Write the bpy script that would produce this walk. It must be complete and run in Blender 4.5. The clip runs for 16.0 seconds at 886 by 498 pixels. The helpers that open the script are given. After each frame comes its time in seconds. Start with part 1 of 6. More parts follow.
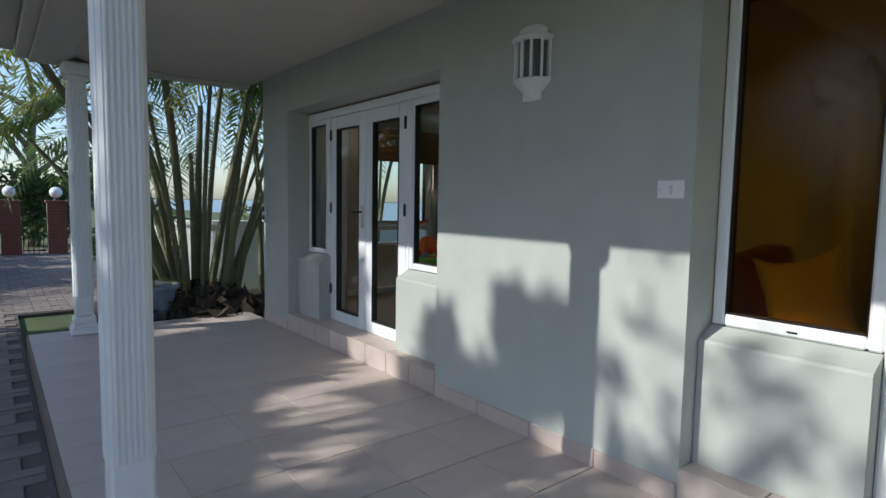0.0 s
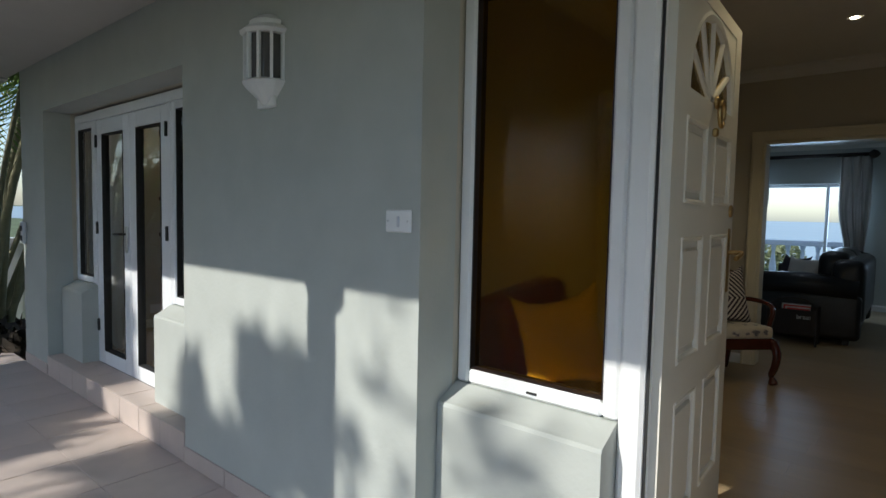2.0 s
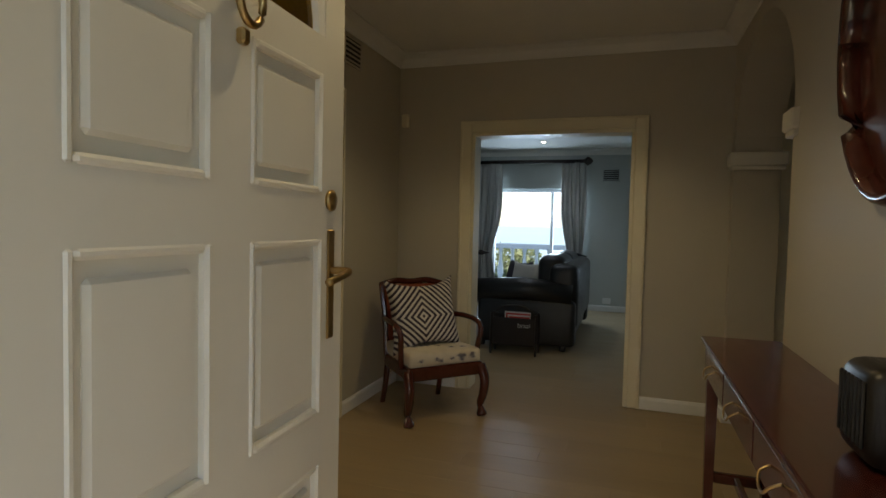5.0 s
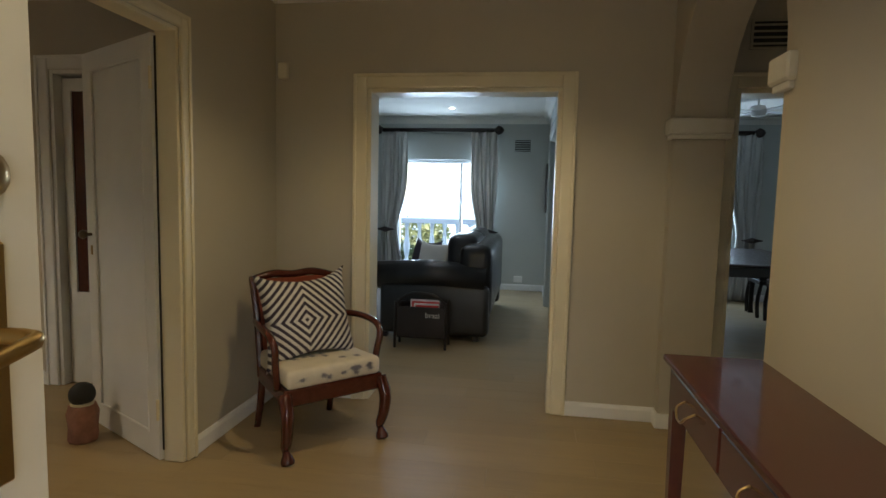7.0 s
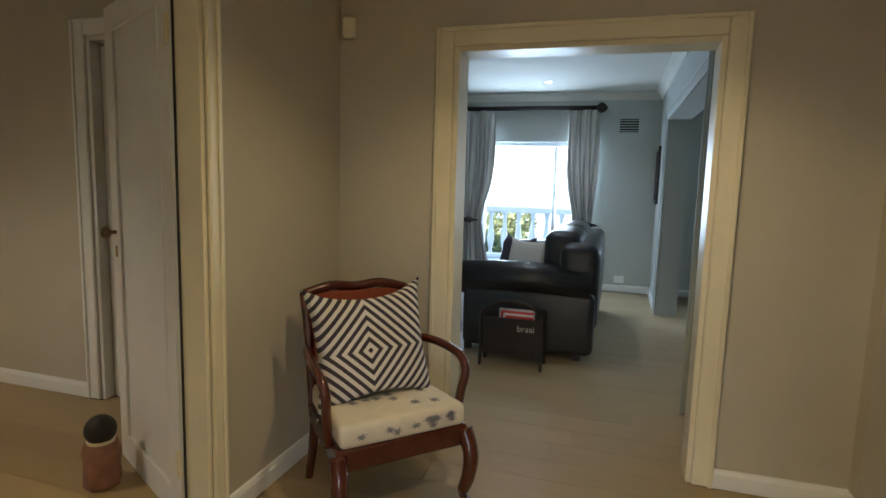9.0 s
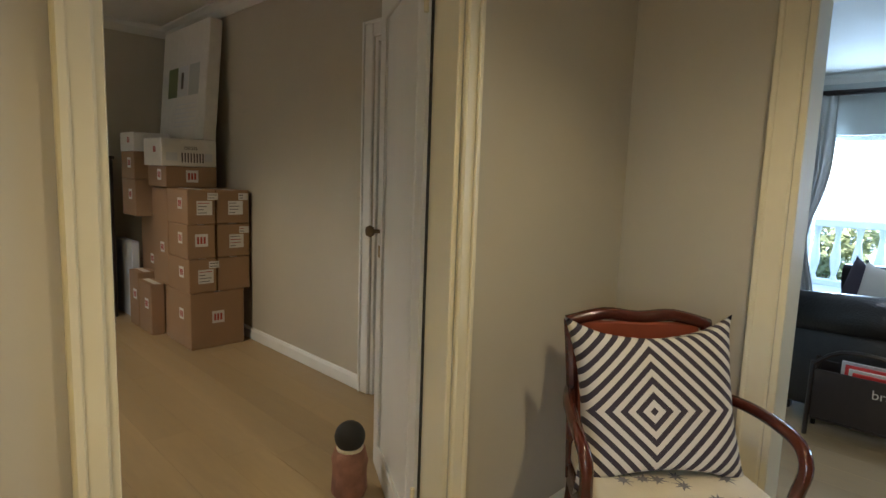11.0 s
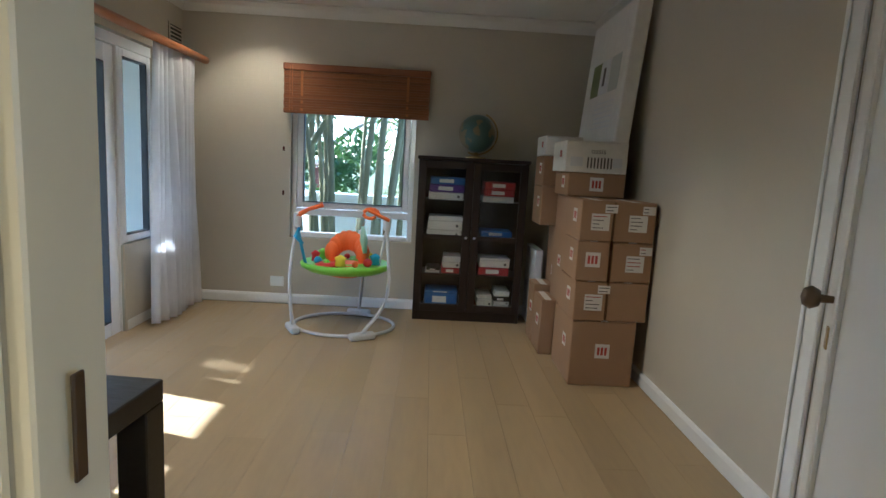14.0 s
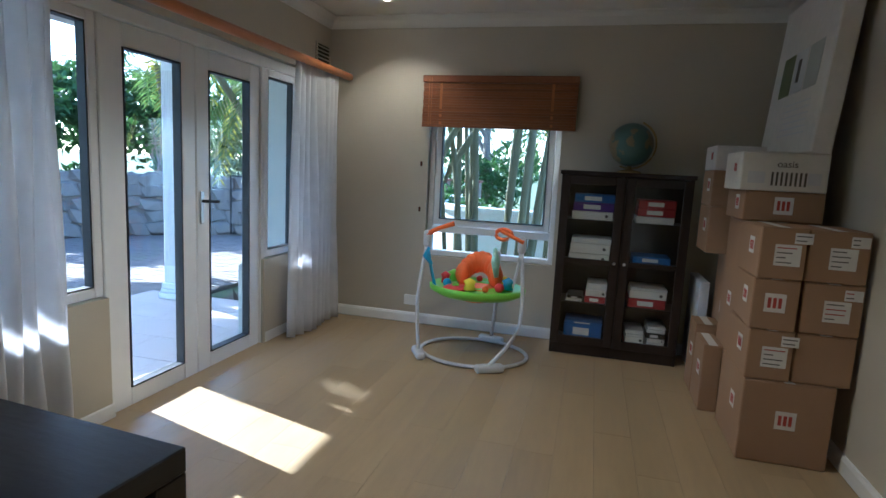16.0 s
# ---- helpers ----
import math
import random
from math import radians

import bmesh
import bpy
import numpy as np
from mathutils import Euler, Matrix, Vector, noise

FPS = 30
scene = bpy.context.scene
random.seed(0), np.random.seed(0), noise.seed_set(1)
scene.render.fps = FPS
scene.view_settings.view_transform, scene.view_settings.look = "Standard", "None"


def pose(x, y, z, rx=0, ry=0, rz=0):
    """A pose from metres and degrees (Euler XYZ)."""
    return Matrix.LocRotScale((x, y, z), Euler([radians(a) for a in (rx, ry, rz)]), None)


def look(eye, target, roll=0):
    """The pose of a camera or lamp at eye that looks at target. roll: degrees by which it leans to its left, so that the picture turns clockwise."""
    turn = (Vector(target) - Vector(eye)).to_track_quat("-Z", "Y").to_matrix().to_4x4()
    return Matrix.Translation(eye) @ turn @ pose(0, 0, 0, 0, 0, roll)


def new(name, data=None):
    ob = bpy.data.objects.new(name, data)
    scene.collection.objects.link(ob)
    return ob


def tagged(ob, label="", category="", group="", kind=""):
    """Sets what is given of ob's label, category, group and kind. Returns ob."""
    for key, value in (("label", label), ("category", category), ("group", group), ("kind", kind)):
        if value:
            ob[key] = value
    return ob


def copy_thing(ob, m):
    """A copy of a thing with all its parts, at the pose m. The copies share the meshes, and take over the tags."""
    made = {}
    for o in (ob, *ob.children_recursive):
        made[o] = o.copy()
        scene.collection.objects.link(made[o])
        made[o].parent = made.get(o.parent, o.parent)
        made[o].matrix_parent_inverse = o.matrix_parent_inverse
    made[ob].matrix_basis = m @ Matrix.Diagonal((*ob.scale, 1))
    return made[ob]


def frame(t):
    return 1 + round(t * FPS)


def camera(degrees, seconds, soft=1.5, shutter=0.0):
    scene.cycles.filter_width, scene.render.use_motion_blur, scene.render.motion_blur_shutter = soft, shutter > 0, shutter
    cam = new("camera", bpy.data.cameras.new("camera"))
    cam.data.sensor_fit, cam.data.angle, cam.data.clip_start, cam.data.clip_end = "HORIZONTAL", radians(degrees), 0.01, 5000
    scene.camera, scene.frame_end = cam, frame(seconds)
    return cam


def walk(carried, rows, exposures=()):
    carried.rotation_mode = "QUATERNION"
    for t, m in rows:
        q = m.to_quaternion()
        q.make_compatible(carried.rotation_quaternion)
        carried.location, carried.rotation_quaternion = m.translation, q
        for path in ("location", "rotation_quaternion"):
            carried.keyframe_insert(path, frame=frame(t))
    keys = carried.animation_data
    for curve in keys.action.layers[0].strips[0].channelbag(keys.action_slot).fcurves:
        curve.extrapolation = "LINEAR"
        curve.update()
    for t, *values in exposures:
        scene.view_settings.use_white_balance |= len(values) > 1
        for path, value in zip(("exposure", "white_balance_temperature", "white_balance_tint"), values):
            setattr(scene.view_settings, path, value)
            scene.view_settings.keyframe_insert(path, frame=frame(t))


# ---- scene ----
cam = camera(76.5, 16.0)
PATH = [
    (0, (1.62, 0.552, 1.166), (2.869, 2.105, 1.002), 1.0),
    (0.5, (1.802, 0.568, 1.16), (3.083, 2.096, 1.009), 1.1),
    (1, (2.038, 0.597, 1.194), (3.366, 2.085, 1.05), 1.1),
    (1.5, (2.223, 0.536, 1.234), (3.648, 1.933, 1.096), 1.2),
    (2, (2.524, 0.439, 1.274), (4.054, 1.722, 1.148), 1.2),
    (2.5, (2.754, 0.381, 1.276), (4.372, 1.552, 1.166), 1.0),
    (3, (2.982, 0.394, 1.292), (4.675, 1.452, 1.179), 1.4),
    (3.5, (3.211, 0.407, 1.29), (4.969, 1.354, 1.178), 1.6),
    (4, (3.456, 0.369, 1.274), (5.274, 1.195, 1.172), 1.4),
    (4.5, (3.704, 0.335, 1.277), (5.567, 1.057, 1.185), 1.3),
    (5, (3.899, 0.338, 1.256), (5.797, 0.962, 1.168), 1.3),
    (7.5, (4.838, 0.534, 1.316), (6.808, 0.814, 1.122), 1.4),
    (8, (5.054, 0.599, 1.332), (7.02, 0.898, 1.122), 1.5),
    (10.5, (5.737, 0.887, 1.295), (7.295, 2.118, 1.049), 1.8),
    (11, (5.853, 0.96, 1.289), (7.26, 2.359, 1.037), 2.0),
    (11.5, (6.007, 1.039, 1.28), (7.225, 2.605, 1.029), 2.4),
    (12, (6.118, 1.101, 1.256), (7.122, 2.813, 1.009), 3.0),
    (12.5, (6.213, 1.207, 1.243), (7.007, 3.025, 0.989), 3.2),
    (13, (6.305, 1.382, 1.241), (6.861, 3.285, 0.98), 3.3),
    (13.5, (6.362, 1.508, 1.244), (6.649, 3.47, 0.978), 3.1),
    (14, (6.446, 1.637, 1.295), (6.502, 3.615, 1.004), 3.2),
    (14.5, (6.496, 1.729, 1.319), (6.369, 3.702, 1.019), 3.1),
    (15, (6.572, 1.833, 1.298), (6.254, 3.785, 1.003), 3.1),
    (15.5, (6.582, 1.947, 1.318), (6.147, 3.876, 1.025), 3.0),
    (16, (6.58, 2.046, 1.332), (6.078, 3.961, 1.052), 2.9),
]
EXPOSURES = [(0.0, 0.25, 5650, 10), (1.5, 0.27, 5700, 10), (2.5, 0.45, 5850, 10), (3.5, 0.75, 6150, 10), (4.5, 1.0, 6400, 10), (5.0, 1.22, 6500, 10), (7.5, 2.2, 6350, 10), (8.0, 2.35, 6350, 10), (10.5, 2.65, 5850, 10), (12.5, 3.25, 5250, 10), (13.5, 3.2, 4950, 10), (14.5, 2.95, 4750, 10), (16.0, 2.75, 4550, 10)]
walk(cam, [(t, look(eye, target, roll)) for t, eye, target, roll in PATH], EXPOSURES)

# ---- world, sun, lamps ----
world = bpy.data.worlds.new("world")
scene.world = world
world.use_nodes = True
wn = world.node_tree.nodes
sky = wn.new("ShaderNodeTexSky")
sky.sky_type, sky.sun_disc = "NISHITA", False
SUN_WAY = Vector((1.0, -0.29, -0.68)).normalized()
sky.sun_elevation = math.asin(-SUN_WAY.z)
sky.sun_rotation = math.atan2(-SUN_WAY.x, -SUN_WAY.y)
sky.dust_density = 1.0
wn["Background"].inputs["Strength"].default_value = 0.15
world.node_tree.links.new(sky.outputs["Color"], wn["Background"].inputs["Color"])


def lamp(name, kind, m, energy, color):
    data = bpy.data.lights.new(name, kind)
    data.energy, data.color = energy, color
    ob = new(name, data)
    ob.matrix_world = m
    return ob


sun = lamp("sun", "SUN", look((0, 0, 0), SUN_WAY), 3.8, (1.0, 0.90, 0.74))
sun.data.angle = radians(0.53)


def downlight_lamp(x, y, z, watts, color):
    ob = lamp("downlight_lamp", "SPOT", look((x, y, z), (x, y + 0.001, 0)), watts, color)
    ob.data.spot_size, ob.data.spot_blend, ob.data.shadow_soft_size = radians(125), 0.6, 0.03


def window_lamp(eye, target, w, h, watts, color=(0.82, 0.9, 1.0)):
    ob = lamp("window_daylight", "AREA", look(eye, target), watts, color)
    ob.data.shape, ob.data.size, ob.data.size_y = "RECTANGLE", w, h


# ---- materials ----
def mat(name, color, rough=0.6, metal=0.0, var=0.12, scale=8.0, bump=0.0, bscale=60.0, stretch=(1, 1, 1), rand=0.0, spec=0.5, dirt=0.0, coat=0.0):
    m = bpy.data.materials.new(name)
    m.use_nodes = True
    nt = m.node_tree
    p = nt.nodes["Principled BSDF"]
    p.inputs["Roughness"].default_value, p.inputs["Metallic"].default_value = rough, metal
    p.inputs["Specular IOR Level"].default_value = spec
    p.inputs["Coat Weight"].default_value = coat
    tc = nt.nodes.new("ShaderNodeTexCoord")
    mp = nt.nodes.new("ShaderNodeMapping")
    mp.inputs["Scale"].default_value = stretch
    nt.links.new(tc.outputs["Object"], mp.inputs["Vector"])
    n1 = nt.nodes.new("ShaderNodeTexNoise")
    n1.inputs["Scale"].default_value, n1.inputs["Detail"].default_value = scale, 6
    n2 = nt.nodes.new("ShaderNodeTexNoise")
    n2.inputs["Scale"].default_value, n2.inputs["Detail"].default_value = scale * 0.12, 3
    nt.links.new(mp.outputs["Vector"], n1.inputs["Vector"])
    nt.links.new(mp.outputs["Vector"], n2.inputs["Vector"])
    add = nt.nodes.new("ShaderNodeMath")
    add.operation = "ADD"
    nt.links.new(n1.outputs["Fac"], add.inputs[0])
    nt.links.new(n2.outputs["Fac"], add.inputs[1])
    last = add
    if rand:
        info = nt.nodes.new("ShaderNodeObjectInfo")
        isl = nt.nodes.new("ShaderNodeNewGeometry")
        s1 = nt.nodes.new("ShaderNodeMath")
        s1.operation = "ADD"
        nt.links.new(info.outputs["Random"], s1.inputs[0])
        nt.links.new(isl.outputs["Random Per Island"], s1.inputs[1])
        s2 = nt.nodes.new("ShaderNodeMath")
        s2.operation = "FRACT"
        nt.links.new(s1.outputs[0], s2.inputs[0])
        s3 = nt.nodes.new("ShaderNodeMath")
        s3.operation, s3.inputs[1].default_value = "MULTIPLY", rand
        nt.links.new(s2.outputs[0], s3.inputs[0])
        s4 = nt.nodes.new("ShaderNodeMath")
        s4.operation = "ADD"
        nt.links.new(add.outputs[0], s4.inputs[0])
        nt.links.new(s3.outputs[0], s4.inputs[1])
        last = s4
    r = nt.nodes.new("ShaderNodeMapRange")
    r.inputs["From Min"].default_value, r.inputs["From Max"].default_value = 0.7, 1.3 + rand
    r.inputs["To Min"].default_value, r.inputs["To Max"].default_value = 1 - var, 1 + var
    nt.links.new(last.outputs[0], r.inputs["Value"])
    mul = nt.nodes.new("ShaderNodeVectorMath")
    mul.operation = "SCALE"
    mul.inputs[0].default_value = color
    nt.links.new(r.outputs["Result"], mul.inputs["Scale"])
    nt.links.new(mul.outputs["Vector"], p.inputs["Base Color"])
    lo, hi = (max(rough - 0.06, 0.02), min(rough + 0.04, 0.25)) if rough < 0.25 else (max(rough - 0.08, 0.28), min(rough + 0.08, 1))
    rr = nt.nodes.new("ShaderNodeMapRange")
    rr.inputs["From Min"].default_value, rr.inputs["From Max"].default_value = 0.3, 0.7
    rr.inputs["To Min"].default_value, rr.inputs["To Max"].default_value = lo, hi
    nt.links.new(n1.outputs["Fac"], rr.inputs["Value"])
    nt.links.new(rr.outputs["Result"], p.inputs["Roughness"])
    if bump:
        n3 = nt.nodes.new("ShaderNodeTexNoise")
        n3.inputs["Scale"].default_value, n3.inputs["Detail"].default_value = bscale, 4
        nt.links.new(mp.outputs["Vector"], n3.inputs["Vector"])
        b = nt.nodes.new("ShaderNodeBump")
        b.inputs["Strength"].default_value, b.inputs["Distance"].default_value = bump, 0.01
        nt.links.new(n3.outputs["Fac"], b.inputs["Height"])
        nt.links.new(b.outputs["Normal"], p.inputs["Normal"])
    return m


def glass_mat(name, color, rough=0.0, bump=0.0):
    m = mat(name, color, rough, var=0.0, bump=bump, bscale=45)
    p = m.node_tree.nodes["Principled BSDF"]
    p.inputs["Transmission Weight"].default_value = 1.0
    p.inputs["IOR"].default_value = 1.3
    for l in list(p.inputs["Roughness"].links):
        m.node_tree.links.remove(l)
    p.inputs["Roughness"].default_value = rough
    return m


def pane_mat(name, color):
    """Clear window glass: see-through, with a reflection that grows at a slant."""
    m = bpy.data.materials.new(name)
    m.use_nodes = True
    nt = m.node_tree
    nt.nodes.remove(nt.nodes["Principled BSDF"])
    tr, gl, mix, fr = (nt.nodes.new(k) for k in ("ShaderNodeBsdfTransparent", "ShaderNodeBsdfGlossy", "ShaderNodeMixShader", "ShaderNodeLayerWeight"))
    pw, sc = nt.nodes.new("ShaderNodeMath"), nt.nodes.new("ShaderNodeMath")
    pw.operation, sc.operation = "POWER", "MULTIPLY_ADD"
    pw.inputs[1].default_value, sc.inputs[1].default_value, sc.inputs[2].default_value = 4.0, 0.6, 0.03
    tr.inputs["Color"].default_value = (*color, 1)
    gl.inputs["Roughness"].default_value = 0.01
    fr.inputs["Blend"].default_value = 0.5
    nt.links.new(fr.outputs["Facing"], pw.inputs[0])
    nt.links.new(pw.outputs[0], sc.inputs[0])
    nt.links.new(sc.outputs[0], mix.inputs["Fac"])
    nt.links.new(tr.outputs["BSDF"], mix.inputs[1])
    nt.links.new(gl.outputs["BSDF"], mix.inputs[2])
    nt.links.new(mix.outputs["Shader"], nt.nodes["Material Output"].inputs["Surface"])
    return m


def sheer(m, amount):
    """Lets light through a thin sheet: leaves and curtains."""
    nt = m.node_tree
    p = nt.nodes["Principled BSDF"]
    t, mix = nt.nodes.new("ShaderNodeBsdfTranslucent"), nt.nodes.new("ShaderNodeMixShader")
    nt.links.new(p.inputs["Base Color"].links[0].from_socket, t.inputs["Color"])
    mix.inputs["Fac"].default_value = amount
    nt.links.new(p.outputs["BSDF"], mix.inputs[1])
    nt.links.new(t.outputs["BSDF"], mix.inputs[2])
    nt.links.new(mix.outputs["Shader"], nt.nodes["Material Output"].inputs["Surface"])
    return m


def glow_mat(name, color, strength):
    m = mat(name, color, 0.5)
    p = m.node_tree.nodes["Principled BSDF"]
    p.inputs["Emission Color"].default_value = (*color, 1)
    p.inputs["Emission Strength"].default_value = strength
    return m


EXT = mat("exterior_paint", (0.45, 0.475, 0.44), 0.75, var=0.07, scale=5, bump=0.12, bscale=40)
GREIGE = mat("interior_paint", (0.50, 0.46, 0.37), 0.6, var=0.04, scale=4, bump=0.05, bscale=50)
LIVPAINT = mat("living_paint", (0.47, 0.50, 0.48), 0.6, var=0.04, scale=4, bump=0.05, bscale=50)
CEIL = mat("ceiling_paint", (0.72, 0.71, 0.66), 0.8, var=0.04, scale=3, bump=0.04)
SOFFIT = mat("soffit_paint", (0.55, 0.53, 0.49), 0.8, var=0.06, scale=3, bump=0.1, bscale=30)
WHITE = mat("white_paint", (0.80, 0.81, 0.80), 0.35, var=0.04, scale=6, bump=0.03)
CREAM = mat("cream_gloss", (0.76, 0.70, 0.52), 0.4, var=0.05, scale=6, bump=0.05, bscale=20)
DOORWHITE = mat("door_paint", (0.72, 0.70, 0.62), 0.3, var=0.04, scale=5, bump=0.04, bscale=25)
ALU = mat("white_aluminium", (0.80, 0.82, 0.84), 0.3, var=0.03, scale=10)
BLACK = mat("black_rubber", (0.02, 0.02, 0.02), 0.6)
OAK = mat("laminate_oak", (0.38, 0.285, 0.16), 0.36, var=0.15, scale=4, stretch=(9, 1.2, 1), rand=0.35, bump=0.02, bscale=20)
TILE = mat("porch_tile", (0.52, 0.44, 0.39), 0.45, var=0.12, scale=9, rand=0.25, bump=0.08, bscale=40)
GROUT = mat("grout", (0.20, 0.16, 0.13), 0.9)
MAHOG = mat("mahogany", (0.075, 0.018, 0.012), 0.22, var=0.22, scale=5, stretch=(1, 6, 6), coat=0.3)
DARKWOOD = mat("dark_stain", (0.018, 0.011, 0.009), 0.35, var=0.3, scale=8, stretch=(4, 4, 1))
DESKB = mat("desk_black", (0.018, 0.016, 0.015), 0.35, var=0.3, scale=20, stretch=(1, 5, 5), bump=0.05)
LEATHER = mat("black_leather", (0.018, 0.016, 0.016), 0.3, var=0.25, scale=15, bump=0.25, bscale=90)
DULL = mat("dull_bronze", (0.16, 0.12, 0.08), 0.4, metal=1.0, var=0.2)
BRASS = mat("brass", (0.42, 0.30, 0.13), 0.3, metal=1.0, var=0.2)
CHROME = mat("brushed_steel", (0.6, 0.6, 0.6), 0.25, metal=1.0)
CARD = mat("cardboard", (0.33, 0.205, 0.115), 0.8, var=0.1, scale=7, rand=0.35, bump=0.06, bscale=80)
PAPER = mat("paper_label", (0.72, 0.70, 0.66), 0.6, var=0.06, scale=20)
INK = mat("printed_ink", (0.10, 0.09, 0.09), 0.6)
REDINK = mat("red_ink", (0.38, 0.05, 0.04), 0.6)
CURTAIN = sheer(mat("white_curtain", (0.86, 0.86, 0.87), 0.9, var=0.05, scale=12, bump=0.1, bscale=200), 0.6)
CURTG = mat("grey_curtain", (0.50, 0.50, 0.48), 0.9, var=0.12, scale=4, bump=0.1, bscale=200)
BAMBOO = mat("bamboo_slat", (0.23, 0.085, 0.03), 0.55, var=0.25, scale=6, stretch=(1, 8, 8), rand=0.6)
PINE = mat("orange_pine", (0.42, 0.15, 0.045), 0.35, var=0.18, scale=5, stretch=(6, 1, 6))
LIME = mat("lime_plastic", (0.25, 0.62, 0.05), 0.3, var=0.05)
ORANGE = mat("orange_plastic", (0.85, 0.17, 0.025), 0.5, var=0.1)
REDP = mat("red_plastic", (0.6, 0.03, 0.025), 0.4)
BLUEP = mat("blue_plastic", (0.05, 0.33, 0.6), 0.4)
GREYP = mat("pale_grey_plastic", (0.62, 0.63, 0.65), 0.35, var=0.05)
BARK = mat("palm_stem", (0.18, 0.17, 0.09), 0.7, var=0.35, scale=14, stretch=(1, 1, 4), bump=0.3, rand=0.4)
TRUNK = mat("tree_bark", (0.16, 0.13, 0.10), 0.85, var=0.35, scale=10, bump=0.5, bscale=25)
LEAF = sheer(mat("palm_leaf", (0.12, 0.19, 0.045), 0.5, var=0.4, scale=6, rand=0.9), 0.4)
YLEAF = sheer(mat("yellow_palm_leaf", (0.36, 0.33, 0.04), 0.5, var=0.3, scale=6, rand=0.6), 0.4)
BUSH = sheer(mat("bush_leaf", (0.055, 0.11, 0.028), 0.55, var=0.5, scale=3, rand=1.0), 0.4)
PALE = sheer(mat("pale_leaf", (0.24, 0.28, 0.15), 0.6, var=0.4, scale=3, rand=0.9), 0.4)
STONE = mat("wall_stone", (0.23, 0.20, 0.175), 0.85, var=0.25, scale=8, rand=0.6, bump=0.5, bscale=20)
BRICKP = mat("paving_brick", (0.22, 0.185, 0.16), 0.85, var=0.2, scale=9, rand=0.7, bump=0.3)
REDBRICK = mat("gate_brick", (0.22, 0.075, 0.05), 0.85, var=0.2, scale=9, rand=0.6, bump=0.3)
SOIL = mat("soil", (0.06, 0.045, 0.03), 0.95, var=0.4, scale=6, bump=0.6, bscale=25)
GRASS = mat("grass_ground", (0.09, 0.12, 0.045), 0.95, var=0.4, scale=2, bump=0.5)
SKYSHEET = mat("sky_reflector", (0.25, 0.32, 0.36), 0.25, var=0.1, scale=0.05)
GLASS = pane_mat("clear_glass", (0.96, 0.98, 0.97))
AMBER = glass_mat("amber_glass", (0.56, 0.36, 0.05), 0.05, bump=0.12)
SEATF = mat("cream_fabric", (0.66, 0.60, 0.48), 0.9, var=0.08, scale=15, bump=0.15, bscale=150)
FLOWER = mat("floral_print", (0.20, 0.19, 0.21), 0.9, var=0.2)
STRIPE = mat("dark_stripe", (0.055, 0.045, 0.06), 0.9, var=0.2, bump=0.15, bscale=150)
OFFW = mat("off_white_fabric", (0.66, 0.63, 0.58), 0.9, var=0.06, bump=0.15, bscale=150)
YELLOWF = mat("yellow_fabric", (0.92, 0.74, 0.035), 0.85, var=0.1)
REDCHAIR = mat("worn_red_leather", (0.25, 0.055, 0.025), 0.45, var=0.2)
MIRROR = mat("mirror_silver", (0.85, 0.86, 0.86), 0.02, metal=1.0, var=0.0)
LAMPGLOW = glow_mat("downlight_glow", (1.0, 0.78, 0.5), 14)
# Dark colour stands for the shaded inside of the lantern, not tinted glass.
SHADEGLASS = mat("lantern_glass", (0.10, 0.10, 0.095), 0.12)
GLOBEW = mat("opal_globe", (0.85, 0.85, 0.85), 0.3)


# ---- building helpers ----

def part(name, bm, material, parent=None, label="", smooth=False, kind=""):
    me = bpy.data.meshes.new(name)
    bm.normal_update()
    bm.to_mesh(me)
    bm.free()
    if smooth:
        me.shade_smooth()
    me.materials.append(material)
    ob = new(name, me)
    if parent is not None:
        ob.parent = parent
    if label:
        ob["label"] = label
    if kind:
        ob["kind"] = kind
    return ob


def thing(name, label, category, m=None, group="", kind=""):
    ob = new(name)
    ob.empty_display_size = 0.1
    if m is not None:
        ob.matrix_world = m
    return tagged(ob, label, category, group, kind)


def setting(name, bm, material, label="", smooth=False):
    return tagged(part(name, bm, material, None, "", smooth), label, name.split("_")[0], kind="structure")


def box(x0, x1, y0, y1, z0, z1, bev=0.0, bm=None, seg=1):
    out = bm if bm is not None else bmesh.new()
    g = bmesh.ops.create_cube(out, size=1)
    v = g["verts"]
    bmesh.ops.scale(out, vec=(x1 - x0, y1 - y0, z1 - z0), verts=v)
    bmesh.ops.translate(out, vec=((x0 + x1) / 2, (y0 + y1) / 2, (z0 + z1) / 2), verts=v)
    if bev:
        e = list({e for w in v for e in w.link_edges})
        bmesh.ops.bevel(out, geom=e, offset=bev, segments=seg, affect="EDGES", profile=0.5)
    return out


def lathe(profile, n=20, bm=None, at=(0, 0, 0)):
    out = bm if bm is not None else bmesh.new()
    rings = []
    for r, z in profile:
        rings.append([out.verts.new((at[0] + r * math.cos(2 * math.pi * k / n), at[1] + r * math.sin(2 * math.pi * k / n), at[2] + z)) for k in range(n)])
    for a, b in zip(rings, rings[1:]):
        for k in range(n):
            out.faces.new((a[k], a[(k + 1) % n], b[(k + 1) % n], b[k]))
    out.faces.new(rings[0][::-1])
    out.faces.new(rings[-1])
    return out


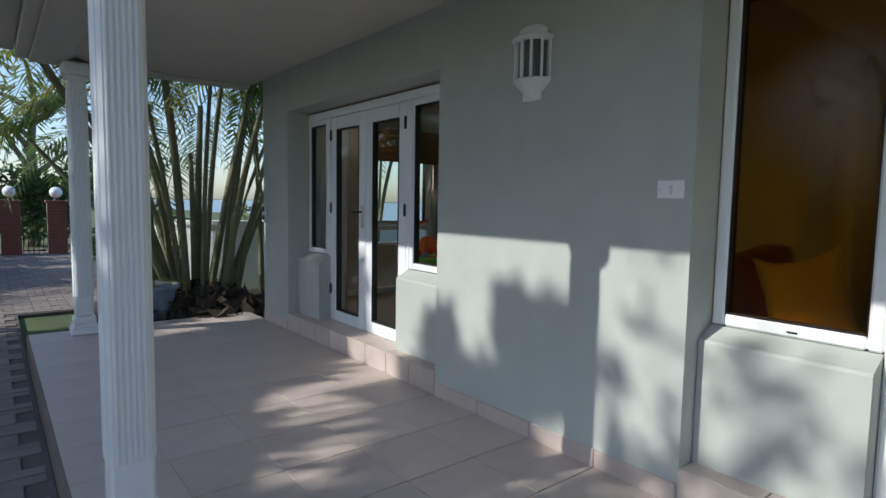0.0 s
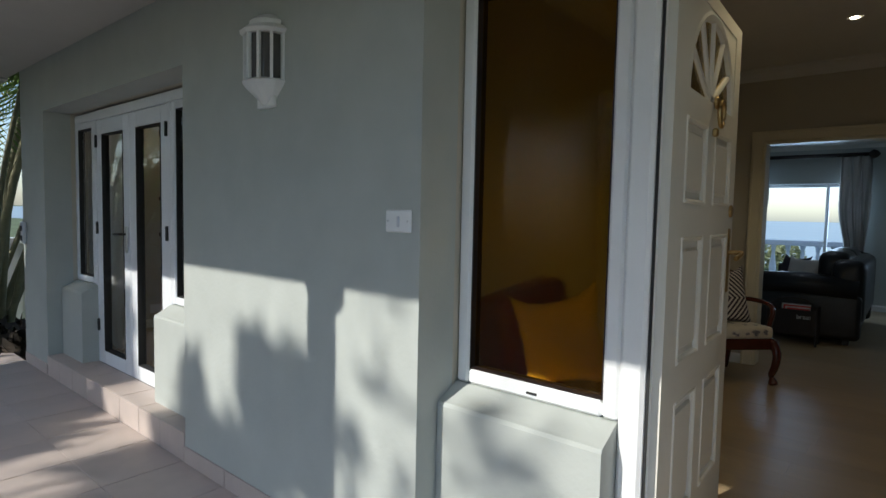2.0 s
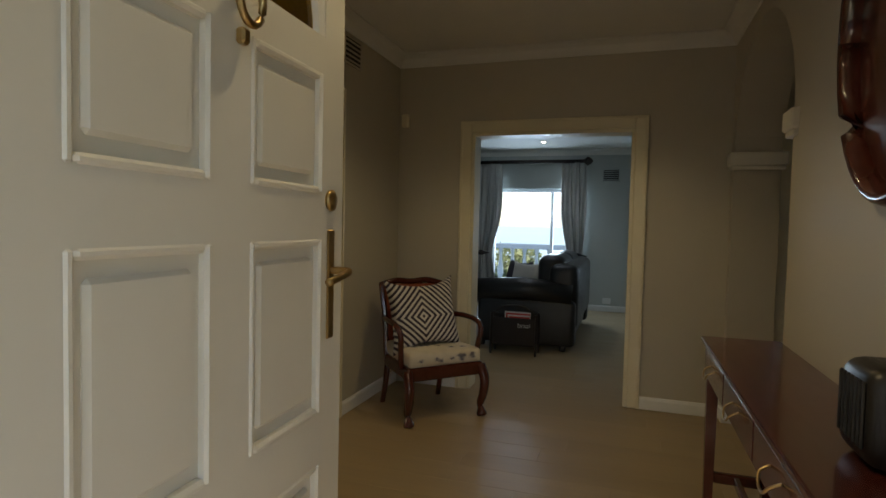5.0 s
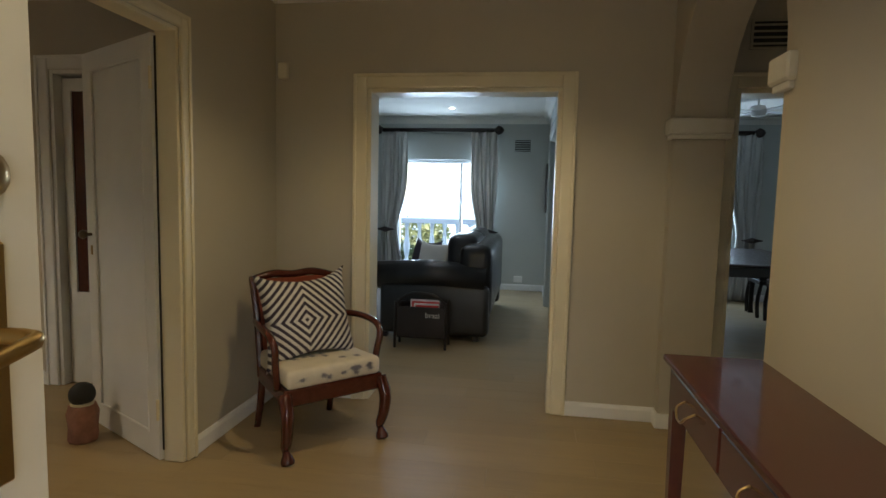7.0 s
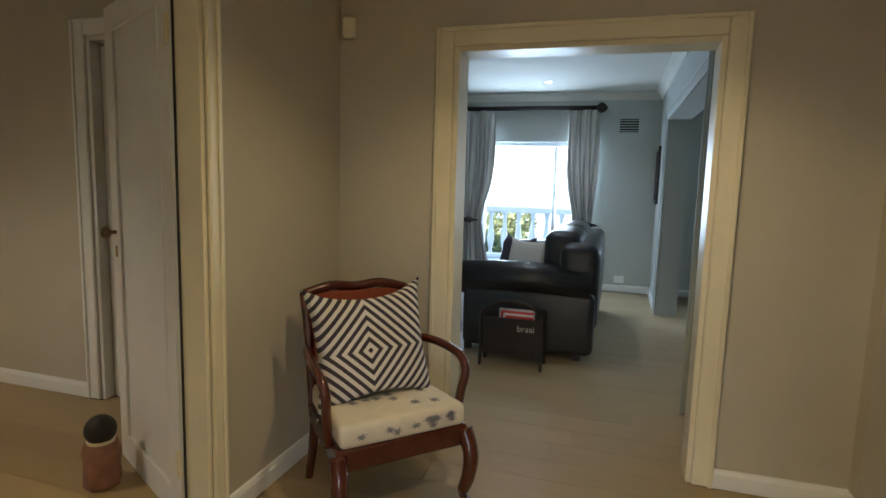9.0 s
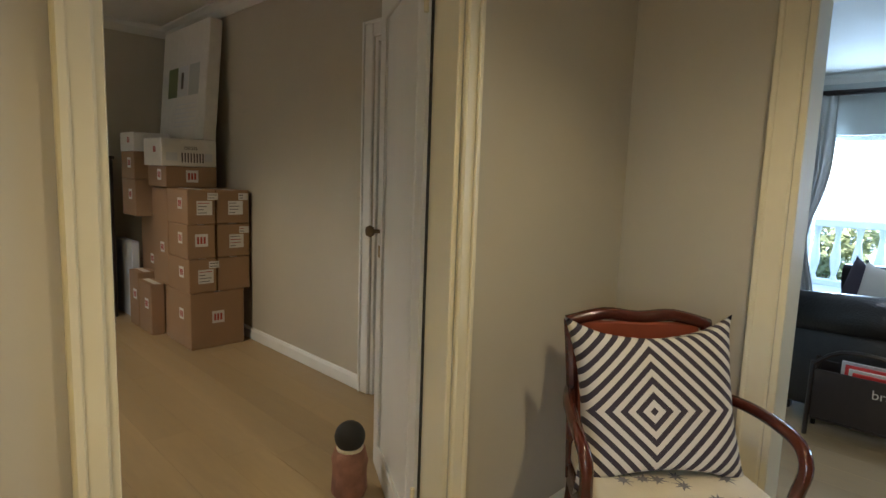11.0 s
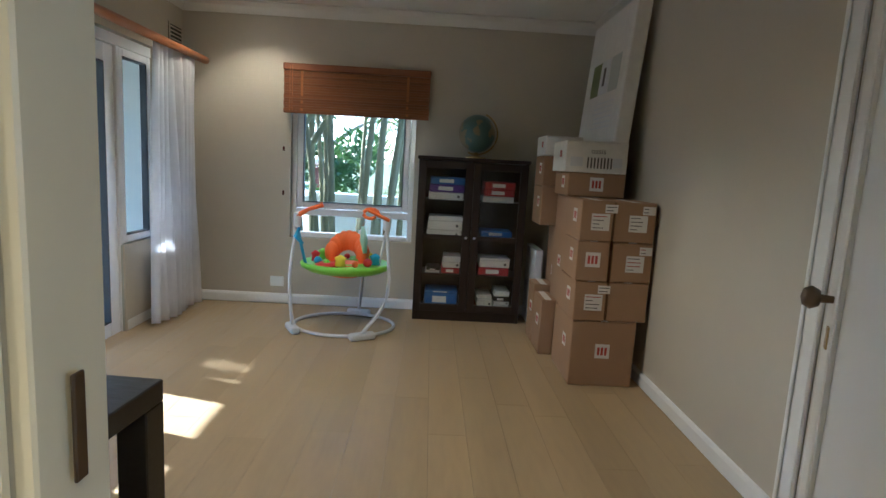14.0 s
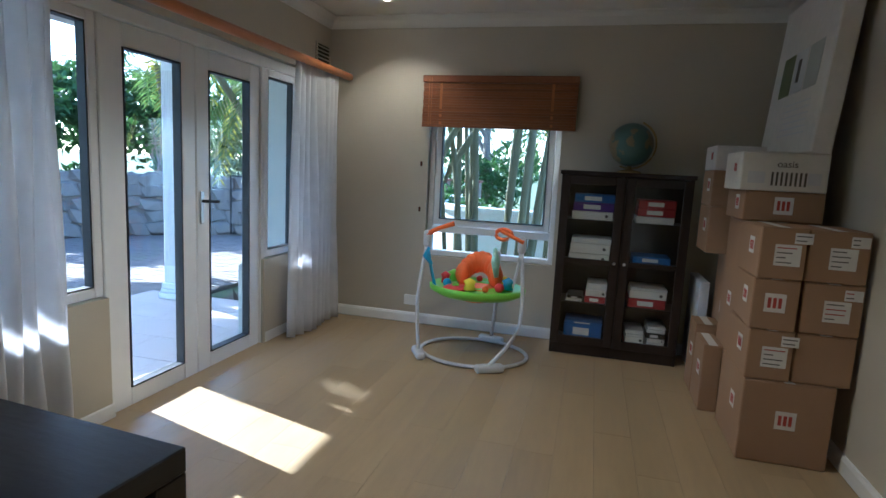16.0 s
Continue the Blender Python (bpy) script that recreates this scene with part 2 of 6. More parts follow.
def tube(points, radii, n=8, bm=None, flat=1.0):
    out = bm if bm is not None else bmesh.new()
    pts = [Vector(p) for p in points]
    if not isinstance(radii, (list, tuple)):
        radii = [radii] * len(pts)
    rings = []
    for k, p in enumerate(pts):
        d = (pts[min(k + 1, len(pts) - 1)] - pts[max(k - 1, 0)]).normalized()
        ref = Vector((0, 0, 1)) if abs(d.z) < 0.9 else Vector((1, 0, 0))
        u = d.cross(ref).normalized()
        w = u.cross(d)
        rings.append([out.verts.new(p + radii[k] * (math.cos(2 * math.pi * j / n) * u + flat * math.sin(2 * math.pi * j / n) * w)) for j in range(n)])
    for a, b in zip(rings, rings[1:]):
        for j in range(n):
            out.faces.new((a[j], b[j], b[(j + 1) % n], a[(j + 1) % n]))
    out.faces.new(rings[0])
    out.faces.new(rings[-1][::-1])
    return out


def smooth_path(points, steps=4):
    pts = [Vector(p) for p in points]
    out = []
    for i in range(len(pts) - 1):
        a, b, c, d = pts[max(i - 1, 0)], pts[i], pts[i + 1], pts[min(i + 2, len(pts) - 1)]
        for k in range(steps):
            t = k / steps
            out.append(0.5 * (2 * b + (c - a) * t + (2 * a - 5 * b + 4 * c - d) * t * t + (3 * b - a - 3 * c + d) * t ** 3))
    return out + [pts[-1]]


def wall_mesh(axis, c0, c1, u0, u1, z0, z1, holes=()):
    """A slab across the given axis from c0 to c1, along u and z, with rectangular holes (ua, ub, za, zb) through it."""
    us = sorted({u0, u1, *[v for h in holes for v in h[:2] if u0 < v < u1]})
    zs = sorted({z0, z1, *[v for h in holes for v in h[2:] if z0 < v < z1]})
    solid = lambda i, j: 0 <= i < len(us) - 1 and 0 <= j < len(zs) - 1 and not any(
        h[0] < (us[i] + us[i + 1]) / 2 < h[1] and h[2] < (zs[j] + zs[j + 1]) / 2 < h[3] for h in holes)
    bm = bmesh.new()
    P = (lambda c, u, z: (c, u, z)) if axis == "x" else (lambda c, u, z: (u, c, z))
    face = lambda *p: bm.faces.new([bm.verts.new(q) for q in p])
    for i in range(len(us) - 1):
        for j in range(len(zs) - 1):
            if not solid(i, j):
                continue
            a, b, c, d = us[i], us[i + 1], zs[j], zs[j + 1]
            face(P(c0, a, c), P(c0, b, c), P(c0, b, d), P(c0, a, d))
            face(P(c1, a, c), P(c1, a, d), P(c1, b, d), P(c1, b, c))
            if not solid(i - 1, j):
                face(P(c0, a, c), P(c0, a, d), P(c1, a, d), P(c1, a, c))
            if not solid(i + 1, j):
                face(P(c0, b, c), P(c1, b, c), P(c1, b, d), P(c0, b, d))
            if not solid(i, j - 1):
                face(P(c0, a, c), P(c1, a, c), P(c1, b, c), P(c0, b, c))
            if not solid(i, j + 1):
                face(P(c0, a, d), P(c0, b, d), P(c1, b, d), P(c1, a, d))
    bmesh.ops.remove_doubles(bm, verts=bm.verts, dist=1e-5)
    bmesh.ops.recalc_face_normals(bm, faces=bm.faces)
    return bm


def moulding(name, material, section, start, end, label):
    """A straight strip: the section is (out, up) pairs; out is to the left of the way from start to end."""
    a, b = Vector(start), Vector(end)
    d = (b - a).normalized()
    left = Vector((-d.y, d.x, 0))
    bm = bmesh.new()
    r = [[bm.verts.new(p + left * o + Vector((0, 0, u))) for o, u in section] for p in (a, b)]
    n = len(section)
    for k in range(n):
        bm.faces.new((r[0][k], r[1][k], r[1][(k + 1) % n], r[0][(k + 1) % n]))
    bm.faces.new(r[0][::-1])
    bm.faces.new(r[1])
    bmesh.ops.recalc_face_normals(bm, faces=bm.faces)
    return setting(name, bm, material, label)


COVE = [(0, 0), (0, -0.09), (0.012, -0.09), (0.02, -0.07), (0.04, -0.035), (0.07, -0.018), (0.09, -0.012), (0.09, 0)]
SKIRT = [(0, 0.004), (0.018, 0.004), (0.018, 0.07), (0.010, 0.088), (0, 0.09)]


def frame_rect(axis, c0, c1, u0, u1, z0, z1, w, bev=0.006, bottom=True):
    """A rectangular frame of bars w wide."""
    bm = bmesh.new()
    def bar(a, b, c, d):
        if axis == "x":
            box(c0, c1, a, b, c, d, bev, bm)
        else:
            box(a, b, c0, c1, c, d, bev, bm)
    bar(u0, u0 + w, z0, z1)
    bar(u1 - w, u1, z0, z1)
    bar(u0 + w, u1 - w, z1 - w, z1)
    if bottom:
        bar(u0 + w, u1 - w, z0, z0 + w)
    return bm


def slab(axis, c0, c1, u0, u1, z0, z1, bev=0.0):
    return box(c0, c1, u0, u1, z0, z1, bev) if axis == "x" else box(u0, u1, c0, c1, z0, z1, bev)


def pane(axis, c, u0, u1, z0, z1, parent, material=None, label=""):
    ob = part("pane", slab(axis, c - 0.003, c + 0.003, u0, u1, z0, z1), material or GLASS, parent, label)
    ob.visible_shadow = False
    return ob


# ---- plan (metres; inside floor at z = 0) ----
FX, FI = 4.0, 4.31            # street front: outer and inner face
RX = 4.23                     # outer face of door and window frames
HX = 8.01                     # hall's far wall
HY, HYR = 2.07, -0.29         # hall's side walls
OX, OY0, OY = 7.83, 2.17, 6.60  # office: side wall, near wall, far wall
CZ, LZ = 2.55, 2.43           # ceilings: hall and office, living side
PZ, DZ = -0.18, -0.38         # porch and drive
LX, LY = 12.65, 0.25           # living room's far wall and side wall
DY = -4.2                     # dining room's far side

FRENCH = (3.575, 6.07, -0.03, 2.06)
ENTRY = (0.03, 1.785, -0.03, 2.14)
setting("wall_west_outside", wall_mesh("x", FX, 4.2, -3.0, 6.72, DZ, 2.9, [FRENCH, ENTRY]), EXT, "pale grey-green painted plaster house front")
setting("wall_west_inside", wall_mesh("x", 4.2, FI, -3.0, 6.6, -0.03, CZ, [FRENCH, ENTRY]), GREIGE, "greige painted inside of the house front")
WIN = (5.22, 6.30, 0.60, 1.98)
setting("wall_north_inside", wall_mesh("y", OY, 6.66, FI - 0.11, OX + 0.2, 0, CZ, [WIN]), GREIGE, "greige painted office end wall with window")
setting("wall_north_outside", wall_mesh("y", 6.66, 6.72, 4.2, 13.2, DZ, 2.9, [WIN]), EXT, "pale grey-green painted plaster end wall")
D2 = (2.60, 3.50, 0, 2.04)
setting("wall_office_side", wall_mesh("x", OX, OX + 0.15, HY + 0.14, OY, 0, CZ, [D2]), GREIGE, "greige painted office side wall")
OD = (6.12, 7.02, 0, 2.03)
setting("wall_hall_office", wall_mesh("y", HY, OY0, FI, HX + 0.15, 0, CZ, [OD]), GREIGE, "greige painted wall between hall and office")
LO = (0.313, 1.476, 0, 1.945)
D3 = (-1.50, -0.63, 0, 1.93)
setting("wall_hall_end", wall_mesh("x", HX, HX + 0.15, -3.0, HY, 0, CZ, [LO, D3]), GREIGE, "greige painted hall wall with wide opening")
setting("wall_south", wall_mesh("y", -3.2, -3.0, FX, HX + 0.15, DZ, 2.9), GREIGE, "greige painted wall closing the passage")


def arch_wall():
    """The hall's side wall with a round-headed arch between two piers."""
    x0, x1, spring, ya, yb = 6.55, 7.92, 1.755, HYR - 0.27, HYR
    r, mid = (x1 - x0) / 2, (x0 + x1) / 2
    outline = [(FI, 0), (x0, 0), (x0, spring)]
    outline += [(mid - r * math.cos(math.pi * k / 20), spring + 0.9 * r * math.sin(math.pi * k / 20)) for k in range(1, 20)]
    outline += [(x1, spring), (x1, 0), (HX, 0), (HX, CZ), (FI, CZ)]
    bm = bmesh.new()
    f = bm.faces.new([bm.verts.new((x, ya, z)) for x, z in outline])
    g = bmesh.ops.extrude_face_region(bm, geom=[f])
    bmesh.ops.translate(bm, vec=(0, yb - ya, 0), verts=[v for v in g["geom"] if isinstance(v, bmesh.types.BMVert)])
    bmesh.ops.triangulate(bm, faces=bm.faces)
    bmesh.ops.recalc_face_normals(bm, faces=bm.faces)
    return bm


setting("wall_hall_arch", arch_wall(), GREIGE, "greige painted hall wall with a round arch")
for x0, x1 in ((6.47, 6.61), (7.87, 8.005)):
    cap = box(x0, x1, HYR - 0.30, HYR + 0.03, 1.67, 1.755, 0.008)
    box(x0 + 0.012, x1 - 0.012, HYR - 0.288, HYR + 0.018, 1.645, 1.67, 0.004, cap)
    setting("trim_capital", cap, DOORWHITE, "off-white moulded arch capital")

# living and dining rooms
setting("wall_living_end", wall_mesh("x", LX, LX + 0.2, DY - 0.2, 6.7, 0, CZ, [(1.0, 2.42, 0.02, 1.84), (-2.15, -1.1, 0.62, 1.80)]), LIVPAINT, "cool grey painted living room end wall")
setting("wall_living_side", wall_mesh("y", LY - 0.2, LY, HX + 0.15, LX, 0, CZ, [(8.9, 11.48, 0, 1.98)]), LIVPAINT, "cool grey painted wall with opening to the dining room")
setting("wall_living_north", wall_mesh("y", 6.0, 6.2, OX + 0.15, LX, 0, CZ), LIVPAINT, "cool grey painted living room wall")
setting("wall_living_hall", wall_mesh("x", HX + 0.151, HX + 0.17, -4.2, 6.0, 0, CZ, [LO, D3]), LIVPAINT, "cool grey living room side of the hall wall")
setting("wall_dining_south", wall_mesh("y", DY - 0.2, DY, HX, LX, 0, CZ), LIVPAINT, "cool grey painted dining room wall")

# ceilings and roof
setting("ceiling_living", box(HX + 0.17, LX, DY, 6.0, LZ, CZ - 0.002), CEIL, "off-white painted living room ceiling")
setting("ceiling", box(FI - 0.05, LX + 0.1, DY - 0.1, 6.66, CZ, CZ + 0.12), CEIL, "off-white painted plaster ceiling")
setting("roof", box(FX, LX + 0.6, DY - 0.5, 7.0, 2.9, 3.05), SOFFIT, "plain roof slab over the house")

for a, b in (((FI, HY, CZ), (FI, HYR, CZ)), ((FI, HYR, CZ), (HX, HYR, CZ)), ((HX, HYR, CZ), (HX, HY, CZ)), ((HX, HY, CZ), (FI, HY, CZ)),
             ((FI, OY, CZ), (FI, OY0, CZ)), ((FI, OY0, CZ), (OX, OY0, CZ)), ((OX, OY0, CZ), (OX, OY, CZ)), ((OX, OY, CZ), (FI, OY, CZ)),
             ((HX + 0.17, LY, LZ), (LX, LY, LZ)), ((LX, LY, LZ), (LX, 6.0, LZ)), ((LX, DY, LZ), (LX, LY - 0.2, LZ)), ((HX + 0.17, DY, LZ), (LX, DY, LZ))):
    moulding("trim_cornice", CEIL, COVE, a, b, "off-white coved plaster cornice")
for a, b in (((HX, HYR, 0), (HX, LO[0] - 0.086, 0)), ((HX, LO[1] + 0.086, 0), (HX, HY, 0)), ((HX, HY, 0), (OD[1] + 0.061, HY, 0)), ((OD[0] - 0.061, HY, 0), (FI, HY, 0)), ((FI, HYR, 0), (6.55, HYR, 0)),
             ((OX, 3.59, 0), (OX, OY, 0)), ((OX, OY, 0), (FI, OY, 0)), ((FI, OY, 0), (FI, 5.6, 0)), ((FI, 4.25, 0), (FI, OY0, 0)), ((FI, OY0, 0), (OD[0] - 0.061, OY0, 0)), ((OD[1] + 0.061, OY0, 0), (OX, OY0, 0)),
             ((LX, LY, 0), (LX, 6.0, 0)), ((11.57, LY, 0), (LX, LY, 0)), ((LX, DY, 0), (LX, LY - 0.2, 0))):
    moulding("baseboard", WHITE, SKIRT, a, b, "white painted moulded skirting board")
pier_skirt = box(7.902, 7.92, HYR - 0.288, HYR + 0.018, 0.004, 0.09, 0.004)
box(7.921, 7.99, HYR, HYR + 0.018, 0.004, 0.09, 0.004, pier_skirt)
setting("baseboard_pier", pier_skirt, WHITE, "white painted skirting round the arch pier")


def architrave(axis, c, way, u0, u1, z1, w=0.085, material=CREAM):
    """Trim round a door opening on one face; way is the side it stands proud on."""
    bm = frame_rect(axis, min(c, c + 0.02 * way), max(c, c + 0.02 * way), u0 - w, u1 + w, 0.003, z1 + w, w, 0.006, False)
    inner = frame_rect(axis, min(c + 0.02 * way, c + 0.03 * way), max(c + 0.02 * way, c + 0.03 * way), u0 - w, u1 + w, 0.003, z1 + w, 0.02, 0.004, False)
    me = bpy.data.meshes.new("x")
    inner.to_mesh(me)
    inner.free()
    bm.from_mesh(me)
    setting("trim_architrave", bm, material, "cream gloss painted door architrave")


def jamb(axis, c0, c1, u0, u1, z1, material=CREAM, t=0.025):
    setting("trim_jamb", frame_rect(axis, c0 - 0.002, c1 + 0.002, u0 - 0.001, u1 + 0.001, 0.003, z1 + 0.001, t, 0.003, False), material, "cream gloss painted door lining")


architrave("x", HX, -1, LO[0], LO[1], LO[3])
jamb("x", HX, HX + 0.17, LO[0], LO[1], LO[3])
architrave("x", HX, -1, D3[0], D3[1], D3[3])
jamb("x", HX, HX + 0.17, D3[0], D3[1], D3[3])
architrave("y", HY, -1, OD[0], OD[1], OD[3], 0.06)
architrave("y", OY0, 1, OD[0], OD[1], OD[3], 0.06)
jamb("y", HY, OY0, OD[0], OD[1], OD[3], CREAM, 0.02)
architrave("x", OX, -1, D2[0], D2[1], D2[3], material=WHITE)
jamb("x", OX, OX + 0.15, D2[0], D2[1], D2[3], WHITE)
architrave("y", LY, 1, 8.9, 11.48, 1.98, material=LIVPAINT)

# second office door: closed, dark upper panel over white
dk = thing("door_2", "closed white door with a tall dark panel in the office", "door", pose(OX + 0.06, 3.05, 0), kind="structure")
part("leaf", wall_mesh("x", 0, 0.04, -0.42, 0.42, 0.006, 2.0, [(0.22, 0.36, 0.62, 1.92)]), WHITE, dk)
part("dark_panel", box(0.012, 0.028, 0.22, 0.36, 0.62, 1.92), MAHOG, dk, "dark wooden strip")
setting("wall_behind_door", box(OX + 0.2, OX + 0.22, 2.2, 3.9, 0, 2.4), GREIGE, "plain wall behind the door")

# porch slab, soffit, beam and columns
setting("porch_base", box(1.84, FX, -3.0, 7.24, DZ - 0.1, PZ - 0.012, 0.004), GROUT, "grouted slab of the porch")
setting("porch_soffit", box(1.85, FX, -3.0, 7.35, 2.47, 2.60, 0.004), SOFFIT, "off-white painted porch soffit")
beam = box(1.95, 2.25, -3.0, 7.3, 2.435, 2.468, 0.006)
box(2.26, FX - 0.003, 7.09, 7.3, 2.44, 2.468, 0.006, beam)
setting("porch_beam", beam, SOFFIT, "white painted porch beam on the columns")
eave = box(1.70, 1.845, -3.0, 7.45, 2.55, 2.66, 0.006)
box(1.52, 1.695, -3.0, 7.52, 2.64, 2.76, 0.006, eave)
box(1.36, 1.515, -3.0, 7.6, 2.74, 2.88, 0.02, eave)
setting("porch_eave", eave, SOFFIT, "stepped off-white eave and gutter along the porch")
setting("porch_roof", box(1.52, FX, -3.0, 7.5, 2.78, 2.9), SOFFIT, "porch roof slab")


def column(name, x, y):
    col = thing(name, "white fluted square porch column with moulded base", "column", pose(x, y, PZ), group="porch columns", kind="structure")
    w = 0.076
    bm = box(-w, w, -w, w, 0.17, 2.46, 0.012)
    part("shaft_core", bm, WHITE, col)
    for side in range(4):
        fl = bmesh.new()
        for k in range(6):
            u = -0.05 + 0.02 * k
            tube([(u, -w, 0.36), (u, -w, 2.36)], 0.0075, 8, fl)
        ob = part("fluting", fl, WHITE, col)
        ob.matrix_local = pose(0, 0, 0, 0, 0, 90 * side)
    base = box(-0.118, 0.118, -0.118, 0.118, 0.0, 0.06, 0.008)
    box(-0.108, 0.108, -0.108, 0.108, 0.06, 0.105, 0.02, base, 3)
    box(-0.096, 0.096, -0.096, 0.096, 0.105, 0.17, 0.015, base, 3)
    part("base", base, WHITE, col)
    top = box(-0.1, 0.1, -0.1, 0.1, 2.45, 2.49, 0.012)
    box(-0.118, 0.118, -0.118, 0.118, 2.49, 2.61, 0.02, top, 2)
    part("capital", top, WHITE, col)
    return col


column("column_1", 2.0, 2.92)
column("column_2", 2.30, 7.06)
column("column_3", 2.05, -1.6)

# tiled step in the recesses and the tile skirting along the front
for y0, y1 in ((3.575, 6.07), (0.03, 1.785)):
    n = round((y1 - y0) / 0.32)
    st = thing("door_step", "pink-beige tiled door step", "step", pose(FX, y0, PZ), kind="structure")
    part("core", box(0.004, 0.30, 0.004, y1 - y0 - 0.004, 0, 0.155), GROUT, st)
    for k in range(n):
        a, b = (y1 - y0) * k / n, (y1 - y0) * (k + 1) / n
        part("tile", box(-0.008, 0.004, a + 0.003, b - 0.003, 0.002, 0.17, 0.002), TILE, st)
        part("tile", box(0.004, 0.23, a + 0.003, b - 0.003, 0.156, 0.17, 0.002), TILE, st)
sk = thing("tile_skirting", "pink-beige tile skirting along the house front", "skirting", pose(FX, 0, PZ), kind="structure")
for y0, y1 in ((-2.9, 0.02), (1.79, 3.57), (6.075, 6.71)):
    n = round((y1 - y0) / 0.4)
    for k in range(n):
        a, b = y0 + (y1 - y0) * k / n, y0 + (y1 - y0) * (k + 1) / n
        part("tile", box(-0.011, -0.001, a + 0.003, b - 0.003, 0.0, 0.095, 0.002), TILE, sk)

# plinths under the side lights
def sill_wall(y0, y1, zf, zb):
    """A low plastered wall with a rounded top that slopes up to the frame."""
    bm = bmesh.new()
    prof = [(4.11, -0.03), (4.11, zf - 0.02), (4.116, zf - 0.006), (4.13, zf), (RX - 0.012, zb), (FI + 0.001, zb), (FI + 0.001, -0.03)]
    r = [[bm.verts.new((x, y, z)) for x, z in prof] for y in (y0, y1)]
    for k in range(len(prof)):
        bm.faces.new((r[0][k], r[0][(k + 1) % len(prof)], r[1][(k + 1) % len(prof)], r[1][k]))
    bm.faces.new(r[0][::-1])
    bm.faces.new(r[1])
    bmesh.ops.recalc_face_normals(bm, faces=bm.faces)
    setting("plinth", bm, EXT, "grey-green plastered sill wall under a side light")
    setting("plinth_inside", box(FI + 0.002, FI + 0.014, y0, y1, 0, zb), GREIGE, "painted inside of the sill wall")


for y0, y1, zf, zb in ((5.585, 6.065, 0.575, 0.625), (3.58, 4.235, 0.575, 0.625), (1.128, 1.78, 0.575, 0.622)):
    sill_wall(y0, y1, zf, zb)

# french doors with side lights
fr = thing("french_door", "white framed glazed double door, closed, with side lights", "door", pose(RX, 0, 0), kind="structure")
part("head", box(0, 0.07, 3.58, 6.065, 1.972, 2.045, 0.005), ALU, fr)
for y0, y1 in ((3.58, 4.235), (5.625, 6.065)):
    part("side_light_frame", frame_rect("x", 0.0, 0.066, y0, y1, 0.63, 1.971, 0.05), ALU, fr)
posts = bmesh.new()
for y in (4.238, 5.582):
    box(0, 0.07, y, y + 0.042, -0.03, 1.971, 0.005, posts)
part("posts", posts, ALU, fr)
for y0, y1, hy in ((4.284, 4.921, 4.298), (4.927, 5.578, 5.564)):
    leaf = part("door_leaf", frame_rect("x", 0.005, 0.055, y0, y1, -0.02, 1.967, 0.116), ALU, fr)
    part("gasket", frame_rect("x", 0.002, 0.058, y0 + 0.116, y1 - 0.116, 0.096, 1.851, 0.008, 0.001), BLACK, leaf)
    pane("x", 0.03, y0 + 0.116, y1 - 0.116, 0.096, 1.851, leaf)
    for z in (0.25, 1.05, 1.75):
        part("hinge", box(-0.012, 0.004, hy - 0.011, hy + 0.011, z, z + 0.1, 0.004), BLACK, leaf)
for s in (0.058, -0.016):
    h = part("door_handle", box(s, s + 0.012, 4.945, 4.975, 0.93, 1.13, 0.004), CHROME, fr)
    part("lever", tube([(s + 0.006, 4.96, 1.07), (s + (0.05 if s > 0 else -0.04), 4.96, 1.07), (s + (0.05 if s > 0 else -0.04), 5.06, 1.065)], 0.009), BLACK, h, "black lever")
for y0, y1 in ((3.63, 4.185), (5.675, 6.015)):
    part("gasket", frame_rect("x", 0.01, 0.06, y0, y1, 0.68, 1.921, 0.008, 0.001), BLACK, fr)
    pane("x", 0.03, y0, y1, 0.68, 1.921, fr)

# entrance: amber side light, frame, open panelled door
en = thing("entrance_frame", "white painted entrance frame with amber glass side light", "door frame", pose(RX, 0, 0), kind="structure")
part("side_frame", frame_rect("x", -0.01, 0.07, 1.127, 1.78, 0.625, 2.135, 0.055, 0.01), WHITE, en)
part("bead", frame_rect("x", 0.0, 0.06, 1.182, 1.725, 0.68, 2.08, 0.006, 0.002), DARKWOOD, en, "dark glazing bead")
ag = pane("x", 0.03, 1.186, 1.721, 0.684, 2.076, en, AMBER, "amber textured glass")
fb = bmesh.new()
box(-0.02, 0.08, 1.045, 1.125, -0.03, 2.135, 0.012, fb)
box(-0.02, 0.08, 0.035, 0.09, -0.03, 2.135, 0.012, fb)
box(-0.02, 0.08, 0.091, 1.044, 2.085, 2.135, 0.01, fb)
part("door_frame", fb, WHITE, en)
# Black strip that paints in the shade of the door rebate.
part("rebate_shade", box(0.0, 0.006, 1.036, 1.0445, 0.0, 2.08), BLACK, en, "black strip standing in for shade in the door rebate")
part("sill_latch", box(-0.016, -0.009, 1.42, 1.46, 0.645, 0.652), BLACK, en)


